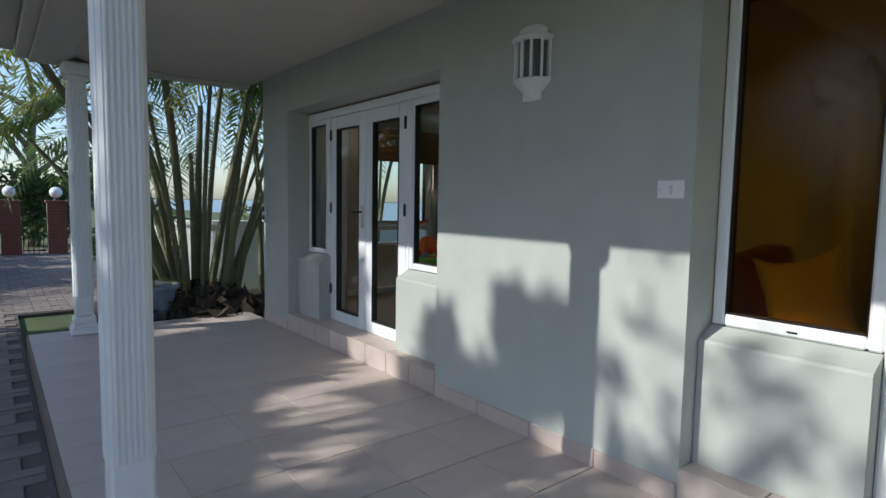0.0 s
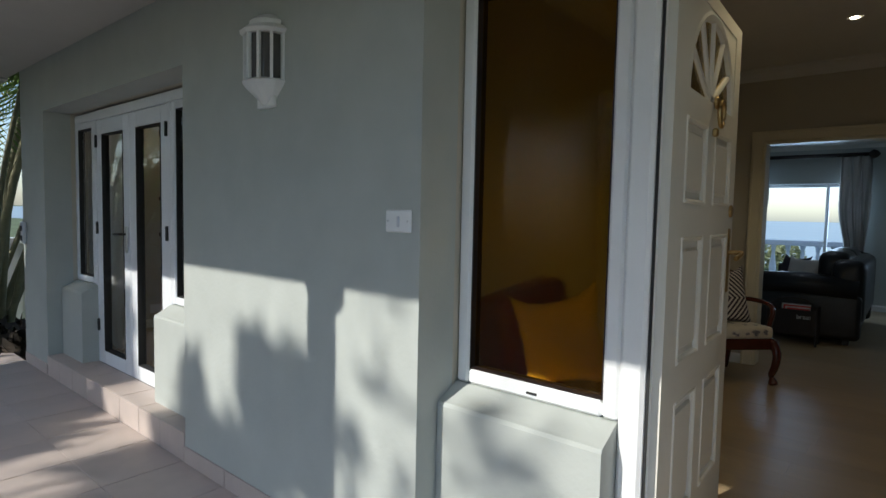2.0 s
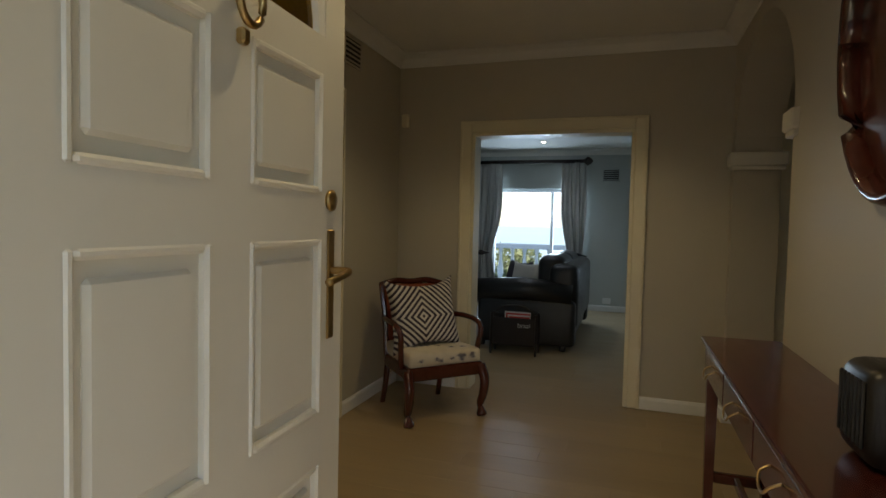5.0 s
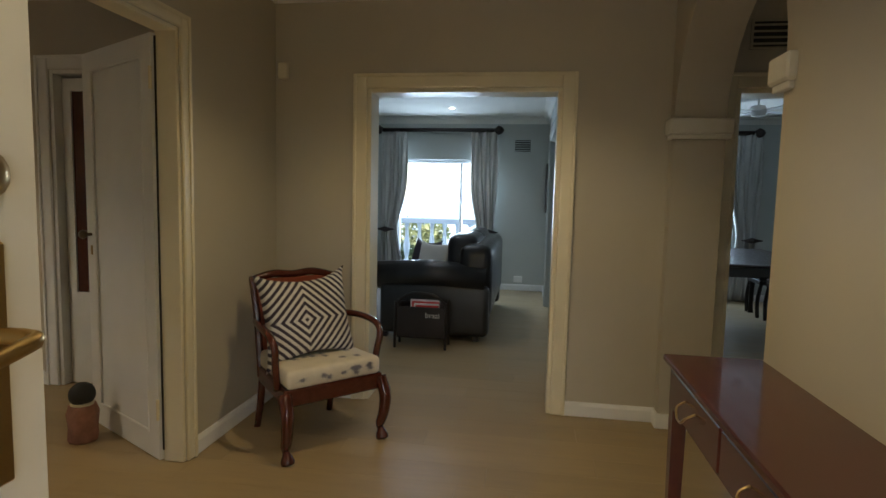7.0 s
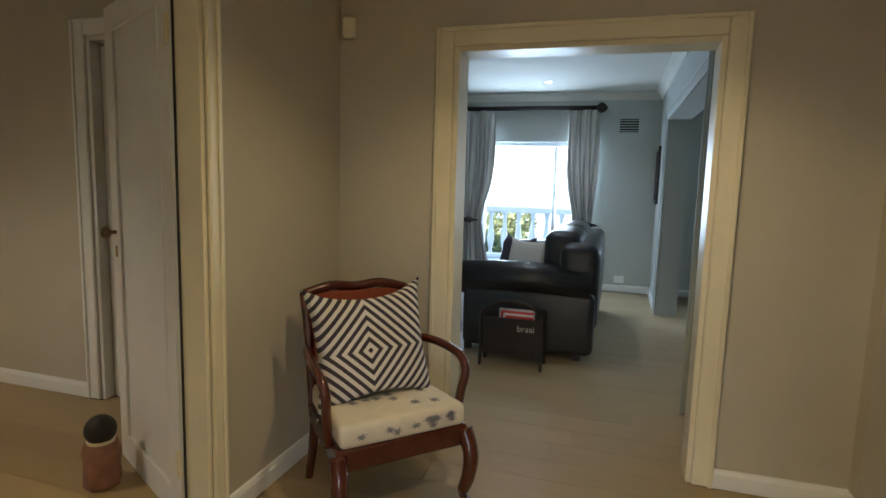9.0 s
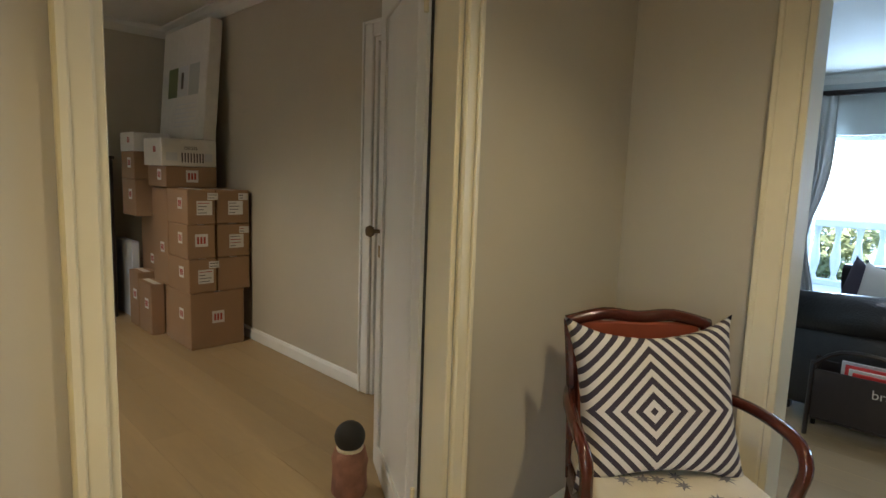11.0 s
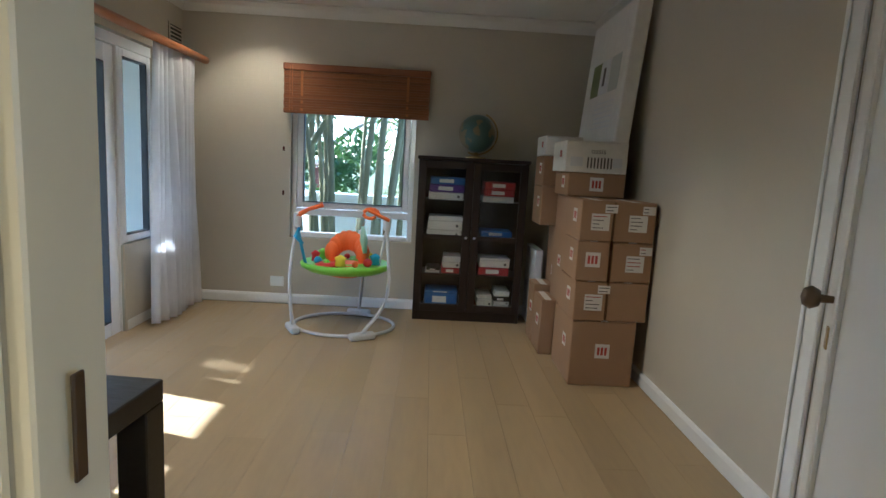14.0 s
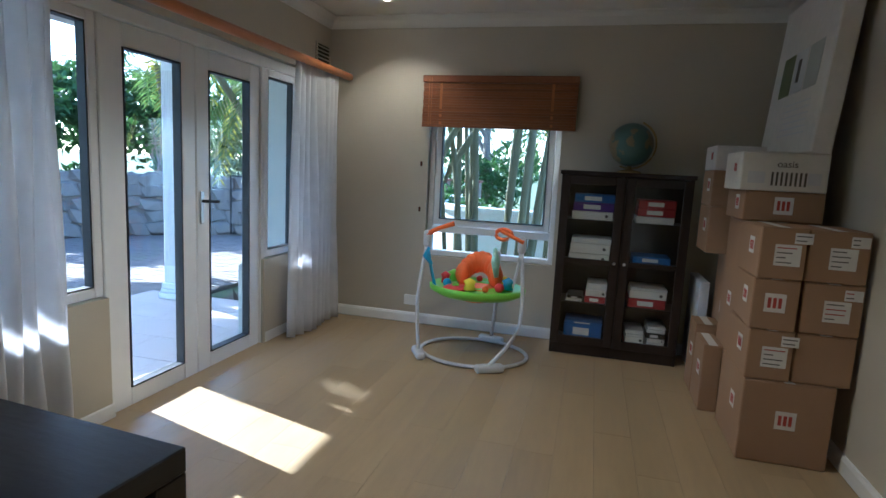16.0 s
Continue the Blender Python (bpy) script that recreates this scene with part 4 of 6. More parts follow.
air_vent(pose(LX - 0.001, 0.61, 2.04, 0, 0, 180), 0.12, 0.09, 5, "cool grey slatted plaster air vent", LIVPAINT)
air_vent(pose(LX - 0.001, -3.03, 2.04, 0, 0, 180), 0.12, 0.09, 5, "cool grey slatted plaster air vent", LIVPAINT)
air_vent(pose(FI + 0.001, 6.45, 2.22), 0.12, 0.09, 5, "greige slatted plaster air vent above the curtain")
air_vent(pose(7.2, HY - 0.001, 2.35, 0, 0, -90), 0.12, 0.09, 5, "greige slatted plaster air vent above the door")
air_vent(pose(HX - 0.001, -0.80, 2.22, 0, 0, 180), 0.12, 0.08, 4, "greige slatted plaster air vent above the door")

# red easy chair and yellow cushion behind the amber glass
ec = thing("easy_chair", "worn red leather easy chair inside the entrance", "armchair", pose(4.78, 1.62, 0))
part("seat", box(-0.30, 0.28, -0.28, 0.28, 0.16, 0.42, 0.05, None, 3), REDCHAIR, ec, smooth=True)
part("backrest", box(-0.09, 0.09, -0.28, 0.28, 0.0, 0.55, 0.05, None, 3), REDCHAIR, ec, smooth=True).matrix_local = pose(0.02, 0.19, 0.4, -6, 0, 90)
for sx in (-0.25, 0.23):
    for sy in (-0.23, 0.23):
        part("leg", tube([(sx, sy, 0.18), (sx, sy, 0)], [0.022, 0.014], 8), DARKWOOD, ec)
yc = part("cushion", cushion_mesh(0.19, 0.22, 0.07), YELLOWF, None, "", True)
yc.matrix_world = pose(4.60, 1.53, 0.76, 0, 0, 0) @ pose(0, 0, 0, 0, -6, 200) @ Matrix.Rotation(radians(14), 4, "X")
tagged(yc, "bright yellow cushion leaning on the easy chair", "cushion")


# ---- living and dining rooms ----
def sofa():
    s = thing("sofa", "black leather sofa with rolled arms facing the window side", "sofa", pose(9.56, 1.35, 0))
    # long side along x; the arm end faces the hall; back on the -y side
    part("base", box(0.02, 1.95, -0.50, 0.45, 0.06, 0.34, 0.03, None, 2), LEATHER, s)
    for x in (0.0, 1.78):
        a = box(x, x + 0.22, -0.54, 0.46, 0.05, 0.52, 0.05, None, 3)
        part("arm", a, LEATHER, s, smooth=True)
        part("arm_roll", tube([(x + 0.11, -0.50, 0.56), (x + 0.11, 0.0, 0.60), (x + 0.11, 0.49, 0.57)], 0.13, 14), LEATHER, s, smooth=True)
    part("back", box(0.05, 1.93, -0.56, -0.26, 0.2, 0.88, 0.09, None, 4), LEATHER, s, smooth=True)
    for k in range(2):
        part("back_cushion", box(0.22 + 0.78 * k, 0.97 + 0.78 * k, -0.42, -0.12, 0.42, 0.96, 0.10, None, 4), LEATHER, s, smooth=True)
        part("seat_cushion", box(0.22 + 0.78 * k, 0.99 + 0.78 * k, -0.2, 0.47, 0.33, 0.48, 0.04, None, 3), LEATHER, s, smooth=True)
    for x in (0.08, 1.86):
        for y in (-0.42, 0.42):
            part("foot", box(x - 0.03, x + 0.03, y - 0.03, y + 0.03, 0.0, 0.062, 0.006), DARKWOOD, s)


sofa()
for k, (x, y, rz) in enumerate(((9.99, 1.38, 35), (10.16, 1.50, 20))):
    c = part("cushion", cushion_mesh(0.20, 0.20, 0.06, 14), STRIPE if k else OFFW, None, "", True)
    c.matrix_world = pose(x, y, 0.69, 0, -18, rz + 120)
    tagged(c, "patterned beige and brown scatter cushion on the sofa", "cushion")


def rack():
    r = thing("magazine_rack", "dark wooden magazine rack with magazines beside the sofa", "magazine rack", pose(9.29, 1.37, 0))
    for y in (-0.22, 0.22):
        part("leg", tube([(-0.02, y, 0), (0.0, y, 0.4)], 0.012, 6), DARKWOOD, r)
        part("leg", tube([(0.17, y, 0), (0.13, y, 0.4)], 0.012, 6), DARKWOOD, r)
    part("side", tube(smooth_path([(0, -0.22, 0.38), (0, -0.1, 0.47), (0, 0.1, 0.47), (0, 0.22, 0.38)]), 0.012, 6), DARKWOOD, r)
    part("panel", box(-0.006, 0.006, -0.21, 0.21, 0.1, 0.36, 0.004), DARKWOOD, r)
    part("panel", box(0.13, 0.142, -0.21, 0.21, 0.1, 0.38, 0.004), DARKWOOD, r)
    part("bottom", box(0.0, 0.135, -0.21, 0.21, 0.085, 0.10, 0.003), DARKWOOD, r)
    for k in range(4):
        part("magazine", box(0.02 + 0.025 * k, 0.036 + 0.025 * k, -0.15, 0.05 + 0.02 * k, 0.11, 0.37 + 0.012 * k, 0.002), PAPER if k % 2 else REDP, r, "magazine")


rack()
wt = bpy.data.curves.new("word", "FONT")
wt.body, wt.size, wt.extrude = "braai", 0.065, 0.0005
wo = new("lettering", wt)
dg = bpy.context.evaluated_depsgraph_get()
wm = bpy.data.meshes.new_from_object(wo.evaluated_get(dg))
bpy.data.objects.remove(wo)
wm.materials.append(PAPER)
tagged(new("magazine_word", wm), "white word on the front magazine of the rack", "lettering").matrix_world = pose(9.282, 1.33, 0.27, 90, 0, -90)


def drape(name, label, x, y, top, bottom, w, material, folds=7, depth=0.05, axis="x", gather=None, swing=0.0):
    """A pleated curtain hanging in the plane across the axis, centred at y along the other."""
    bm = bmesh.new()
    nu, nz = folds * 8, 22
    rows = []
    for j in range(nz + 1):
        v = j / nz
        z = top + (bottom - top) * v
        ww, shift = w, 0.0
        if gather:
            gz, gw = gather
            k = math.exp(-((z - gz) / 0.42) ** 2)
            ww, shift = w * (1 - k * (1 - gw)), swing * k
        row = []
        for i in range(nu + 1):
            u = i / nu - 0.5
            d = depth * (0.55 + 0.45 * v) * math.sin(2 * math.pi * folds * (u + 0.5) + 0.7 * math.sin(5 * u + 2 * v))
            d += 0.02 * math.sin(9 * u + 3 * v)
            p = (x + d, y + shift + ww * u + 0.012 * math.sin(7 * v + 20 * u), z)
            row.append(bm.verts.new(p if axis == "x" else (p[1], p[0], z)))
        rows.append(row)
    for a, b in zip(rows, rows[1:]):
        for i in range(nu):
            bm.faces.new((a[i], a[i + 1], b[i + 1], b[i]))
    ob = part(name, bm, material, None, "", True)
    sol = ob.modifiers.new("thickness", "SOLIDIFY")
    sol.thickness = 0.004
    return tagged(ob, label, "curtain")


def rod(name, label, a, b, r, material, finial=True):
    t = thing(name, label, "curtain rod", pose(*a))
    d = Vector(b) - Vector(a)
    part("pole", tube([(0, 0, 0), d], r, 12), material, t, smooth=True)
    if finial:
        for e, s in ((Vector((0, 0, 0)), -1), (d, 1)):
            u = d.normalized() * s
            part("finial", tube([e, e + 0.02 * u, e + 0.05 * u, e + 0.10 * u, e + 0.13 * u], [r, r * 1.5, r * 2.4, r * 1.7, r * 0.4], 12), material, t, smooth=True)
    n = d.normalized()
    for f_ in (0.08, 0.92):
        p = d * f_
        w = Vector((1, 0, 0)) if abs(n.y) > 0.5 else Vector((0, 1, 0))
        part("bracket", tube([p, p + (w * (0.115 if name == "curtain_rod" else -0.215))], 0.012, 6), material, t)


rod("curtain_rod", "dark turned wooden curtain pole with carved finials", (LX - 0.12, 2.58, 2.24), (LX - 0.12, 1.0, 2.24), 0.028, DARKWOOD)
rod("curtain_rod", "dark turned wooden curtain pole in the dining room", (LX - 0.12, -0.85, 2.22), (LX - 0.12, -2.36, 2.22), 0.028, DARKWOOD)
for y, s in ((2.42, 1), (1.14, -1), (-0.98, 1), (-2.29, -1)):
    drape("curtain", "grey patterned pleated curtain tied back beside the glazing", LX - 0.12, y, 2.22, 0.03, 0.38, CURTG, 6, 0.03, "x", (0.83, 0.62), 0.05 * s)
    tb = thing("curtain_tieback", "dark carved wooden curtain tieback", "tieback", pose(LX - 0.001, y + 0.10 * s, 0.83))
    part("arm", tube([(0, 0, 0), (-0.19, 0, 0)], 0.012, 8), DARKWOOD, tb)
    part("rosette", tube([(-0.20, -0.13, 0), (-0.20, -0.06, 0), (-0.20, 0, 0), (-0.20, 0.06, 0), (-0.20, 0.13, 0)], [0.006, 0.022, 0.042, 0.022, 0.006], 8), DARKWOOD, tb)
pf = thing("picture_frame", "small dark framed picture on the living room side wall", "picture", pose(12.46, LY + 0.001, 1.45))
part("frame", frame_rect("y", 0, 0.03, -0.165, 0.165, -0.33, 0.33, 0.045, 0.006), DARKWOOD, pf)
part("picture", box(-0.121, 0.121, 0.004, 0.012, -0.286, 0.286), PAPER, pf)
so = thing("wall_socket", "white plastic wall socket above the skirting", "socket", pose(LX - 0.001, 0.615, 0.16))
part("plate", box(-0.012, 0, -0.06, 0.06, -0.045, 0.045, 0.004), WHITE, so)
sd = thing("side_cabinet", "dark wooden cabinet by the living room wall", "cabinet", pose(11.4, 2.95, 0))
part("body", box(-0.3, 0.3, -0.25, 0.25, 0.06, 0.62, 0.01), DARKWOOD, sd)
part("top", box(-0.32, 0.32, -0.27, 0.27, 0.62, 0.645, 0.006), DARKWOOD, sd)
part("plinth", box(-0.28, 0.28, -0.23, 0.23, 0, 0.06), DARKWOOD, sd)
rg = bmesh.new()
box(9.9, 12.3, 1.95, 4.2, -0.002, 0.010, 0.004, rg)
tagged(part("rug", rg, mat("rug_wool", (0.16, 0.13, 0.11), 0.95, var=0.3, scale=20, bump=0.5, bscale=150)), "dark woven rug on the living room floor", "rug")


def dining_table():
    t = thing("dining_table", "dark polished wooden dining table with cabriole legs", "dining table", pose(10.93, -1.75, 0))
    part("tabletop", box(-1.0, 1.0, -0.55, 0.75, 0.735, 0.765, 0.012, None, 2), DARKWOOD, t)
    part("apron", box(-0.92, 0.92, -0.47, 0.67, 0.64, 0.735, 0.006), DARKWOOD, t)
    for x in (-0.9, 0.9):
        for y in (-0.45, 0.65):
            part("leg", tube(smooth_path([(x, y, 0.72), (x * 1.02, y * 1.02, 0.5), (x * 0.98, y * 0.98, 0.2), (x, y, 0.0)]), [0.045, 0.044, 0.042, 0.04, 0.038, 0.034, 0.03, 0.027, 0.025, 0.023, 0.024, 0.027, 0.034], 10), DARKWOOD, t, smooth=True)


dining_table()


def dining_chair(m):
    c = thing("dining_chair", "dark wooden dining chair with a black seat at the table", "chair", m, group="chairs round the dining table")
    part("seat", seat_mesh(0.19, 0.22, 0.42, 0.43, 0.48, 0.015), LEATHER, c)
    part("seat_frame", seat_mesh(0.195, 0.225, 0.43, 0.38, 0.43, 0.008), DARKWOOD, c)
    for s in (-1, 1):
        part("leg", tube(smooth_path([(-0.03, 0.2 * s, 0.40), (0.0, 0.2 * s, 0.2), (-0.01, 0.2 * s, 0)]), [0.022] * 9, 8), DARKWOOD, c)
        part("leg", tube(smooth_path([(-0.41, 0.175 * s, 0.42), (-0.43, 0.175 * s, 0.2), (-0.50, 0.18 * s, 0)]), [0.02] * 9, 8), DARKWOOD, c)
        part("back_post", tube(smooth_path([(-0.41, 0.175 * s, 0.40), (-0.44, 0.185 * s, 0.7), (-0.52, 0.19 * s, 0.95)]), [0.019] * 9, 8), DARKWOOD, c)
    part("top_rail", tube(smooth_path([(-0.52, -0.2, 0.93), (-0.53, 0, 0.965), (-0.52, 0.2, 0.93)]), 0.024, 8), DARKWOOD, c)
    part("splat", box(-0.008, 0.008, -0.06, 0.06, 0.0, 0.46, 0.004), DARKWOOD, c).matrix_local = pose(-0.425, 0, 0.46, 0, -11, 0)
    return c


dc = dining_chair(pose(10.55, -2.12, 0, 0, 0, 88))
for x, y, rz in ((11.15, -2.18, 92), (11.7, -2.16, 86), (10.6, -1.05, -90), (11.3, -1.03, -88), (11.95, -1.65, 180)):
    copy_thing(dc, pose(x, y, 0, 0, 0, rz))
fan = thing("ceiling_fan", "white ceiling fan at rest over the dining table", "ceiling fan", pose(11.2, -1.9, CZ))
part("rod", tube([(0, 0, 0), (0, 0, -0.2)], 0.012, 8), WHITE, fan)
part("motor", lathe([(0.0, -0.32), (0.06, -0.31), (0.09, -0.26), (0.07, -0.2), (0.0, -0.19)], 16), WHITE, fan)
for k in range(4):
    part("blade", box(0.09, 0.55, -0.05, 0.05, -0.262, -0.255, 0.002), WHITE, fan).matrix_local = pose(0, 0, 0, 0, 0, 20 + 90 * k)


# ---- office things ----
def label_bits(parent, x, y, z, w, h, seed, face="y"):
    """A paper label with bars of print on a box face (facing -y or -x)."""
    rnd = random.Random(seed)
    def plate(a, b, c, d, off, material, name, under):
        if face == "y":
            return part(name, box(a, b, y - off - 0.001, y - off, c, d), material, under)
        return part(name, box(x - off - 0.001, x - off, a, b, c, d), material, under)
    u = x if face == "y" else y
    lab = plate(u - w / 2, u + w / 2, z - h / 2, z + h / 2, 0.0012, PAPER, "label", parent)
    lab["label"] = "white paper shipping label"
    n = max(2, int(h / 0.022))
    for k in range(n):
        zz = z + h / 2 - h * (k + 0.7) / (n + 0.4)
        a = u - w * 0.42
        plate(a, a + w * rnd.uniform(0.35, 0.84), zz - 0.0025, zz + 0.0025, 0.0026, INK if rnd.random() < 0.8 else REDINK, "print_bar", lab)


def care_label(parent, u, z, s, at, face="y"):
    def plate(a, b, c, d, off, material, name, under):
        if face == "y":
            return part(name, box(a, b, at - off - 0.001, at - off, c, d), material, under)
        return part(name, box(at - off - 0.001, at - off, a, b, c, d), material, under)
    lab = plate(u - s, u + s, z - s, z + s, 0.0012, PAPER, "label", parent)
    for k in range(3):
        a = u - s * 0.7 + k * s * 0.5
        plate(a, a + s * 0.32, z - s * 0.55, z + s * 0.55, 0.0026, REDINK, "print_bar", lab)


BOXN = 0


def carton(x0, x1, y0, y1, z0, z1, kind="ship", white=False, tilt=0.0, label=""):
    global BOXN
    BOXN += 1
    c = thing("cardboard_box", label or ("white printed carton stacked on the boxes" if white else "sealed brown cardboard moving box in a stack"), "box", pose((x0 + x1) / 2, (y0 + y1) / 2, z0, 0, 0, tilt), group="stacked moving boxes")
    w, d, h = (x1 - x0) / 2 - 0.002, (y1 - y0) / 2 - 0.002, z1 - z0 - 0.002
    body = part("carton", box(-w, w, -d, d, 0.001, h, 0.005), PAPER if white else CARD, c)
    for s in (1, -1):
        part("flap", box(min(0.002 * s, s * w * 0.995), max(0.002 * s, s * w * 0.995), -d * 0.995, d * 0.995, h, h + 0.003), PAPER if white else CARD, c)
    part("tape", box(-0.024, 0.024, -d - 0.001, d + 0.001, h + 0.003, h + 0.0036), OFFW, c)
    if kind == "ship":
        label_bits(c, 0.02, -d, h * 0.48, 0.11, 0.10, BOXN)
        label_bits(c, 0.08, -d, h * 0.82, 0.075, 0.05, BOXN + 50)
    elif kind == "care":
        care_label(c, 0.0, h * 0.55, 0.045, -d)
    care_label(c, -d * 0.3, h * 0.6, 0.04, -w, "x")
    return c


carton(7.352, 7.75, 4.94, 5.42, 0, 0.41, "care", label="large brown cardboard box at the bottom of the stack")
for k in range(3):
    z = 0.412 + 0.245 * k
    carton(7.345, 7.545, 4.945, 5.32, z, z + 0.243, ("ship", "care", "ship")[k], tilt=(1, -1, 0.5)[k])
    carton(7.552, 7.805, 4.955, 5.32, z, z + 0.241, ("plain", "ship", "ship")[k], tilt=(0, 1, -0.5)[k])
carton(7.38, 7.77, 5.43, 5.76, 0, 1.14, "plain")
carton(7.345, 7.725, 5.33, 5.72, 1.147, 1.303, "care")
wb = carton(7.315, 7.725, 5.33, 5.71, 1.305, 1.507, "plain", True)
for k in range(8):
    part("print_bar", box(-0.06 + 0.022 * k, -0.05 + 0.022 * k, -0.1895, -0.1885, 0.03, 0.10), INK, wb)
part("print_bar", box(-0.17, -0.09, -0.1895, -0.1885, 0.04, 0.10), GREYP, wb)
part("print_bar", box(0.11, 0.17, -0.1895, -0.1885, 0.04, 0.10), GREYP, wb)
wt = bpy.data.curves.new("word", "FONT")
wt.body, wt.size, wt.extrude, wt.align_x = "oasis", 0.05, 0.0005, "CENTER"
wo = new("lettering", wt)
dg = bpy.context.evaluated_depsgraph_get()
wm = bpy.data.meshes.new_from_object(wo.evaluated_get(dg))
bpy.data.objects.remove(wo)
wm.materials.append(INK)
wl = new("lettering", wm)
wl.parent = wb
wl.matrix_local = pose(0.01, -0.1895, 0.125, 90, 0, 0)
carton(7.27, 7.42, 5.80, 6.02, 0, 0.45, "care")
carton(7.43, 7.80, 5.80, 6.2, 0, 0.9, "plain")
carton(7.27, 7.375, 5.50, 5.78, 0, 0.40, "plain")
carton(7.27, 7.60, 5.79, 6.12, 0.902, 1.19, "ship")
carton(7.27, 7.57, 5.80, 6.12, 1.192, 1.41, "ship")
carton(7.275, 7.55, 5.81, 6.15, 1.412, 1.56, "plain", True)
bd = thing("flat_board", "pale grey flat carton leaning between cabinet and boxes", "carton", pose(7.36, 6.35, 0.001))
part("board", box(-0.03, 0.03, -0.22, 0.22, 0, 0.66, 0.004), GREYP, bd)

pk = thing("flat_package", "tall white flat carton with a picture leaning above the boxes", "package", pose(7.62, 5.80, 1.511, 0, 4.5, 0))
part("carton", box(0.0, 0.10, -0.47, 0.47, 0, 0.92, 0.008), PAPER, pk)
for k, m_ in enumerate((GREYP, INK, PALE)):
    part("picture_block", box(-0.0015, 0.0, -0.33 + 0.22 * k, -0.13 + 0.22 * k, 0.36, 0.60), (LIVPAINT, GREYP, PALE)[k], pk)
for k in range(6):
    part("print_bar", box(-0.0015, 0.0, -0.30, 0.1 + 0.03 * (k % 3), 0.29 - 0.035 * k, 0.297 - 0.035 * k), GREYP, pk)
part("picture_block", box(-0.0025, -0.0015, -0.02, 0.03, 0.42, 0.55), INK, pk)


def cabinet():
    x0, x1, y0, y1, h = 6.345, 7.245, 6.25, OY - 0.022, 1.373
    c = thing("bookcase", "dark brown glazed bookcase filled with office binders", "bookcase", pose((x0 + x1) / 2, y0, 0))
    w, d = (x1 - x0) / 2, y1 - y0
    for s in (-1, 1):
        part("side_panel", box(min(s * w, s * (w - 0.02)), max(s * w, s * (w - 0.02)), 0.024, d, 0, h - 0.03, 0.002), DARKWOOD, c)
    part("top", box(-w - 0.012, w + 0.012, 0.0, d, h - 0.03, h, 0.004), DARKWOOD, c)
    part("back_panel", box(-w + 0.02, w - 0.02, d - 0.01, d, 0.08, h - 0.03), DARKWOOD, c)
    part("plinth", box(-w + 0.02, w - 0.02, 0.03, 0.05, 0.0, 0.08), DARKWOOD, c)
    part("divider", box(-0.012, 0.012, 0.03, d - 0.01, 0.08, h - 0.03), DARKWOOD, c)
    levels = (0.09, 0.40, 0.70, 1.02)
    for z in levels:
        part("shelf", box(-w + 0.021, w - 0.021, 0.035, d - 0.011, z - 0.018, z, 0.001), DARKWOOD, c)
    for s in (-1, 1):
        a, b = (-w + 0.002, -0.003) if s < 0 else (0.003, w - 0.002)
        dr = part("door", frame_rect("y", 0.0, 0.022, a, b, 0.085, h - 0.034, 0.062, 0.003), DARKWOOD, c)
        part("rail", box(a + 0.062, b - 0.062, 0.002, 0.02, 0.70, 0.735, 0.002), DARKWOOD, dr)
        pane("y", 0.012, a + 0.062, b - 0.062, 0.147, h - 0.096, dr)
        kb = lathe([(0.0, 0), (0.006, 0.004), (0.012, 0.018), (0.008, 0.026), (0, 0.027)], 10)
        bmesh.ops.rotate(kb, matrix=Matrix.Rotation(radians(90), 3, "X"), verts=kb.verts)
        part("knob", kb, CHROME, dr, smooth=True).location = (s * 0.035, 0, 0.72)
    return c, x0, x1, y0, levels


cab, cx0, cx1, cy0, LEVELS = cabinet()
BINDER = {"white": PAPER, "red": mat("red_binder", (0.35, 0.02, 0.03), 0.5), "blue": mat("blue_binder", (0.03, 0.13, 0.42), 0.5), "purple": mat("purple_binder", (0.11, 0.04, 0.28), 0.5), "grey": GREYP, "black": DESKB}


def binder(x0, x1, z0, z1, color, tilt=0.0):
    b = thing("ring_binder", f"{color} office binder lying flat in the bookcase", "binder", pose((x0 + x1) / 2, cy0 + 0.06, z0, 0, tilt, 0), group="binders in the bookcase")
    w, h = (x1 - x0) / 2, z1 - z0
    part("cover", box(-w, w, 0, 0.24, 0.0005, h, 0.004), BINDER[color], b)
    if color != "white":
        part("spine_label", box(-w * 0.5, w * 0.35, -0.0015, 0, h * 0.25, h * 0.75), PAPER, b)
    else:
        part("finger_hole", tube([(w * 0.7, -0.0015, h / 2), (w * 0.7, 0.0, h / 2)], min(h * 0.22, 0.012), 10), INK, b)


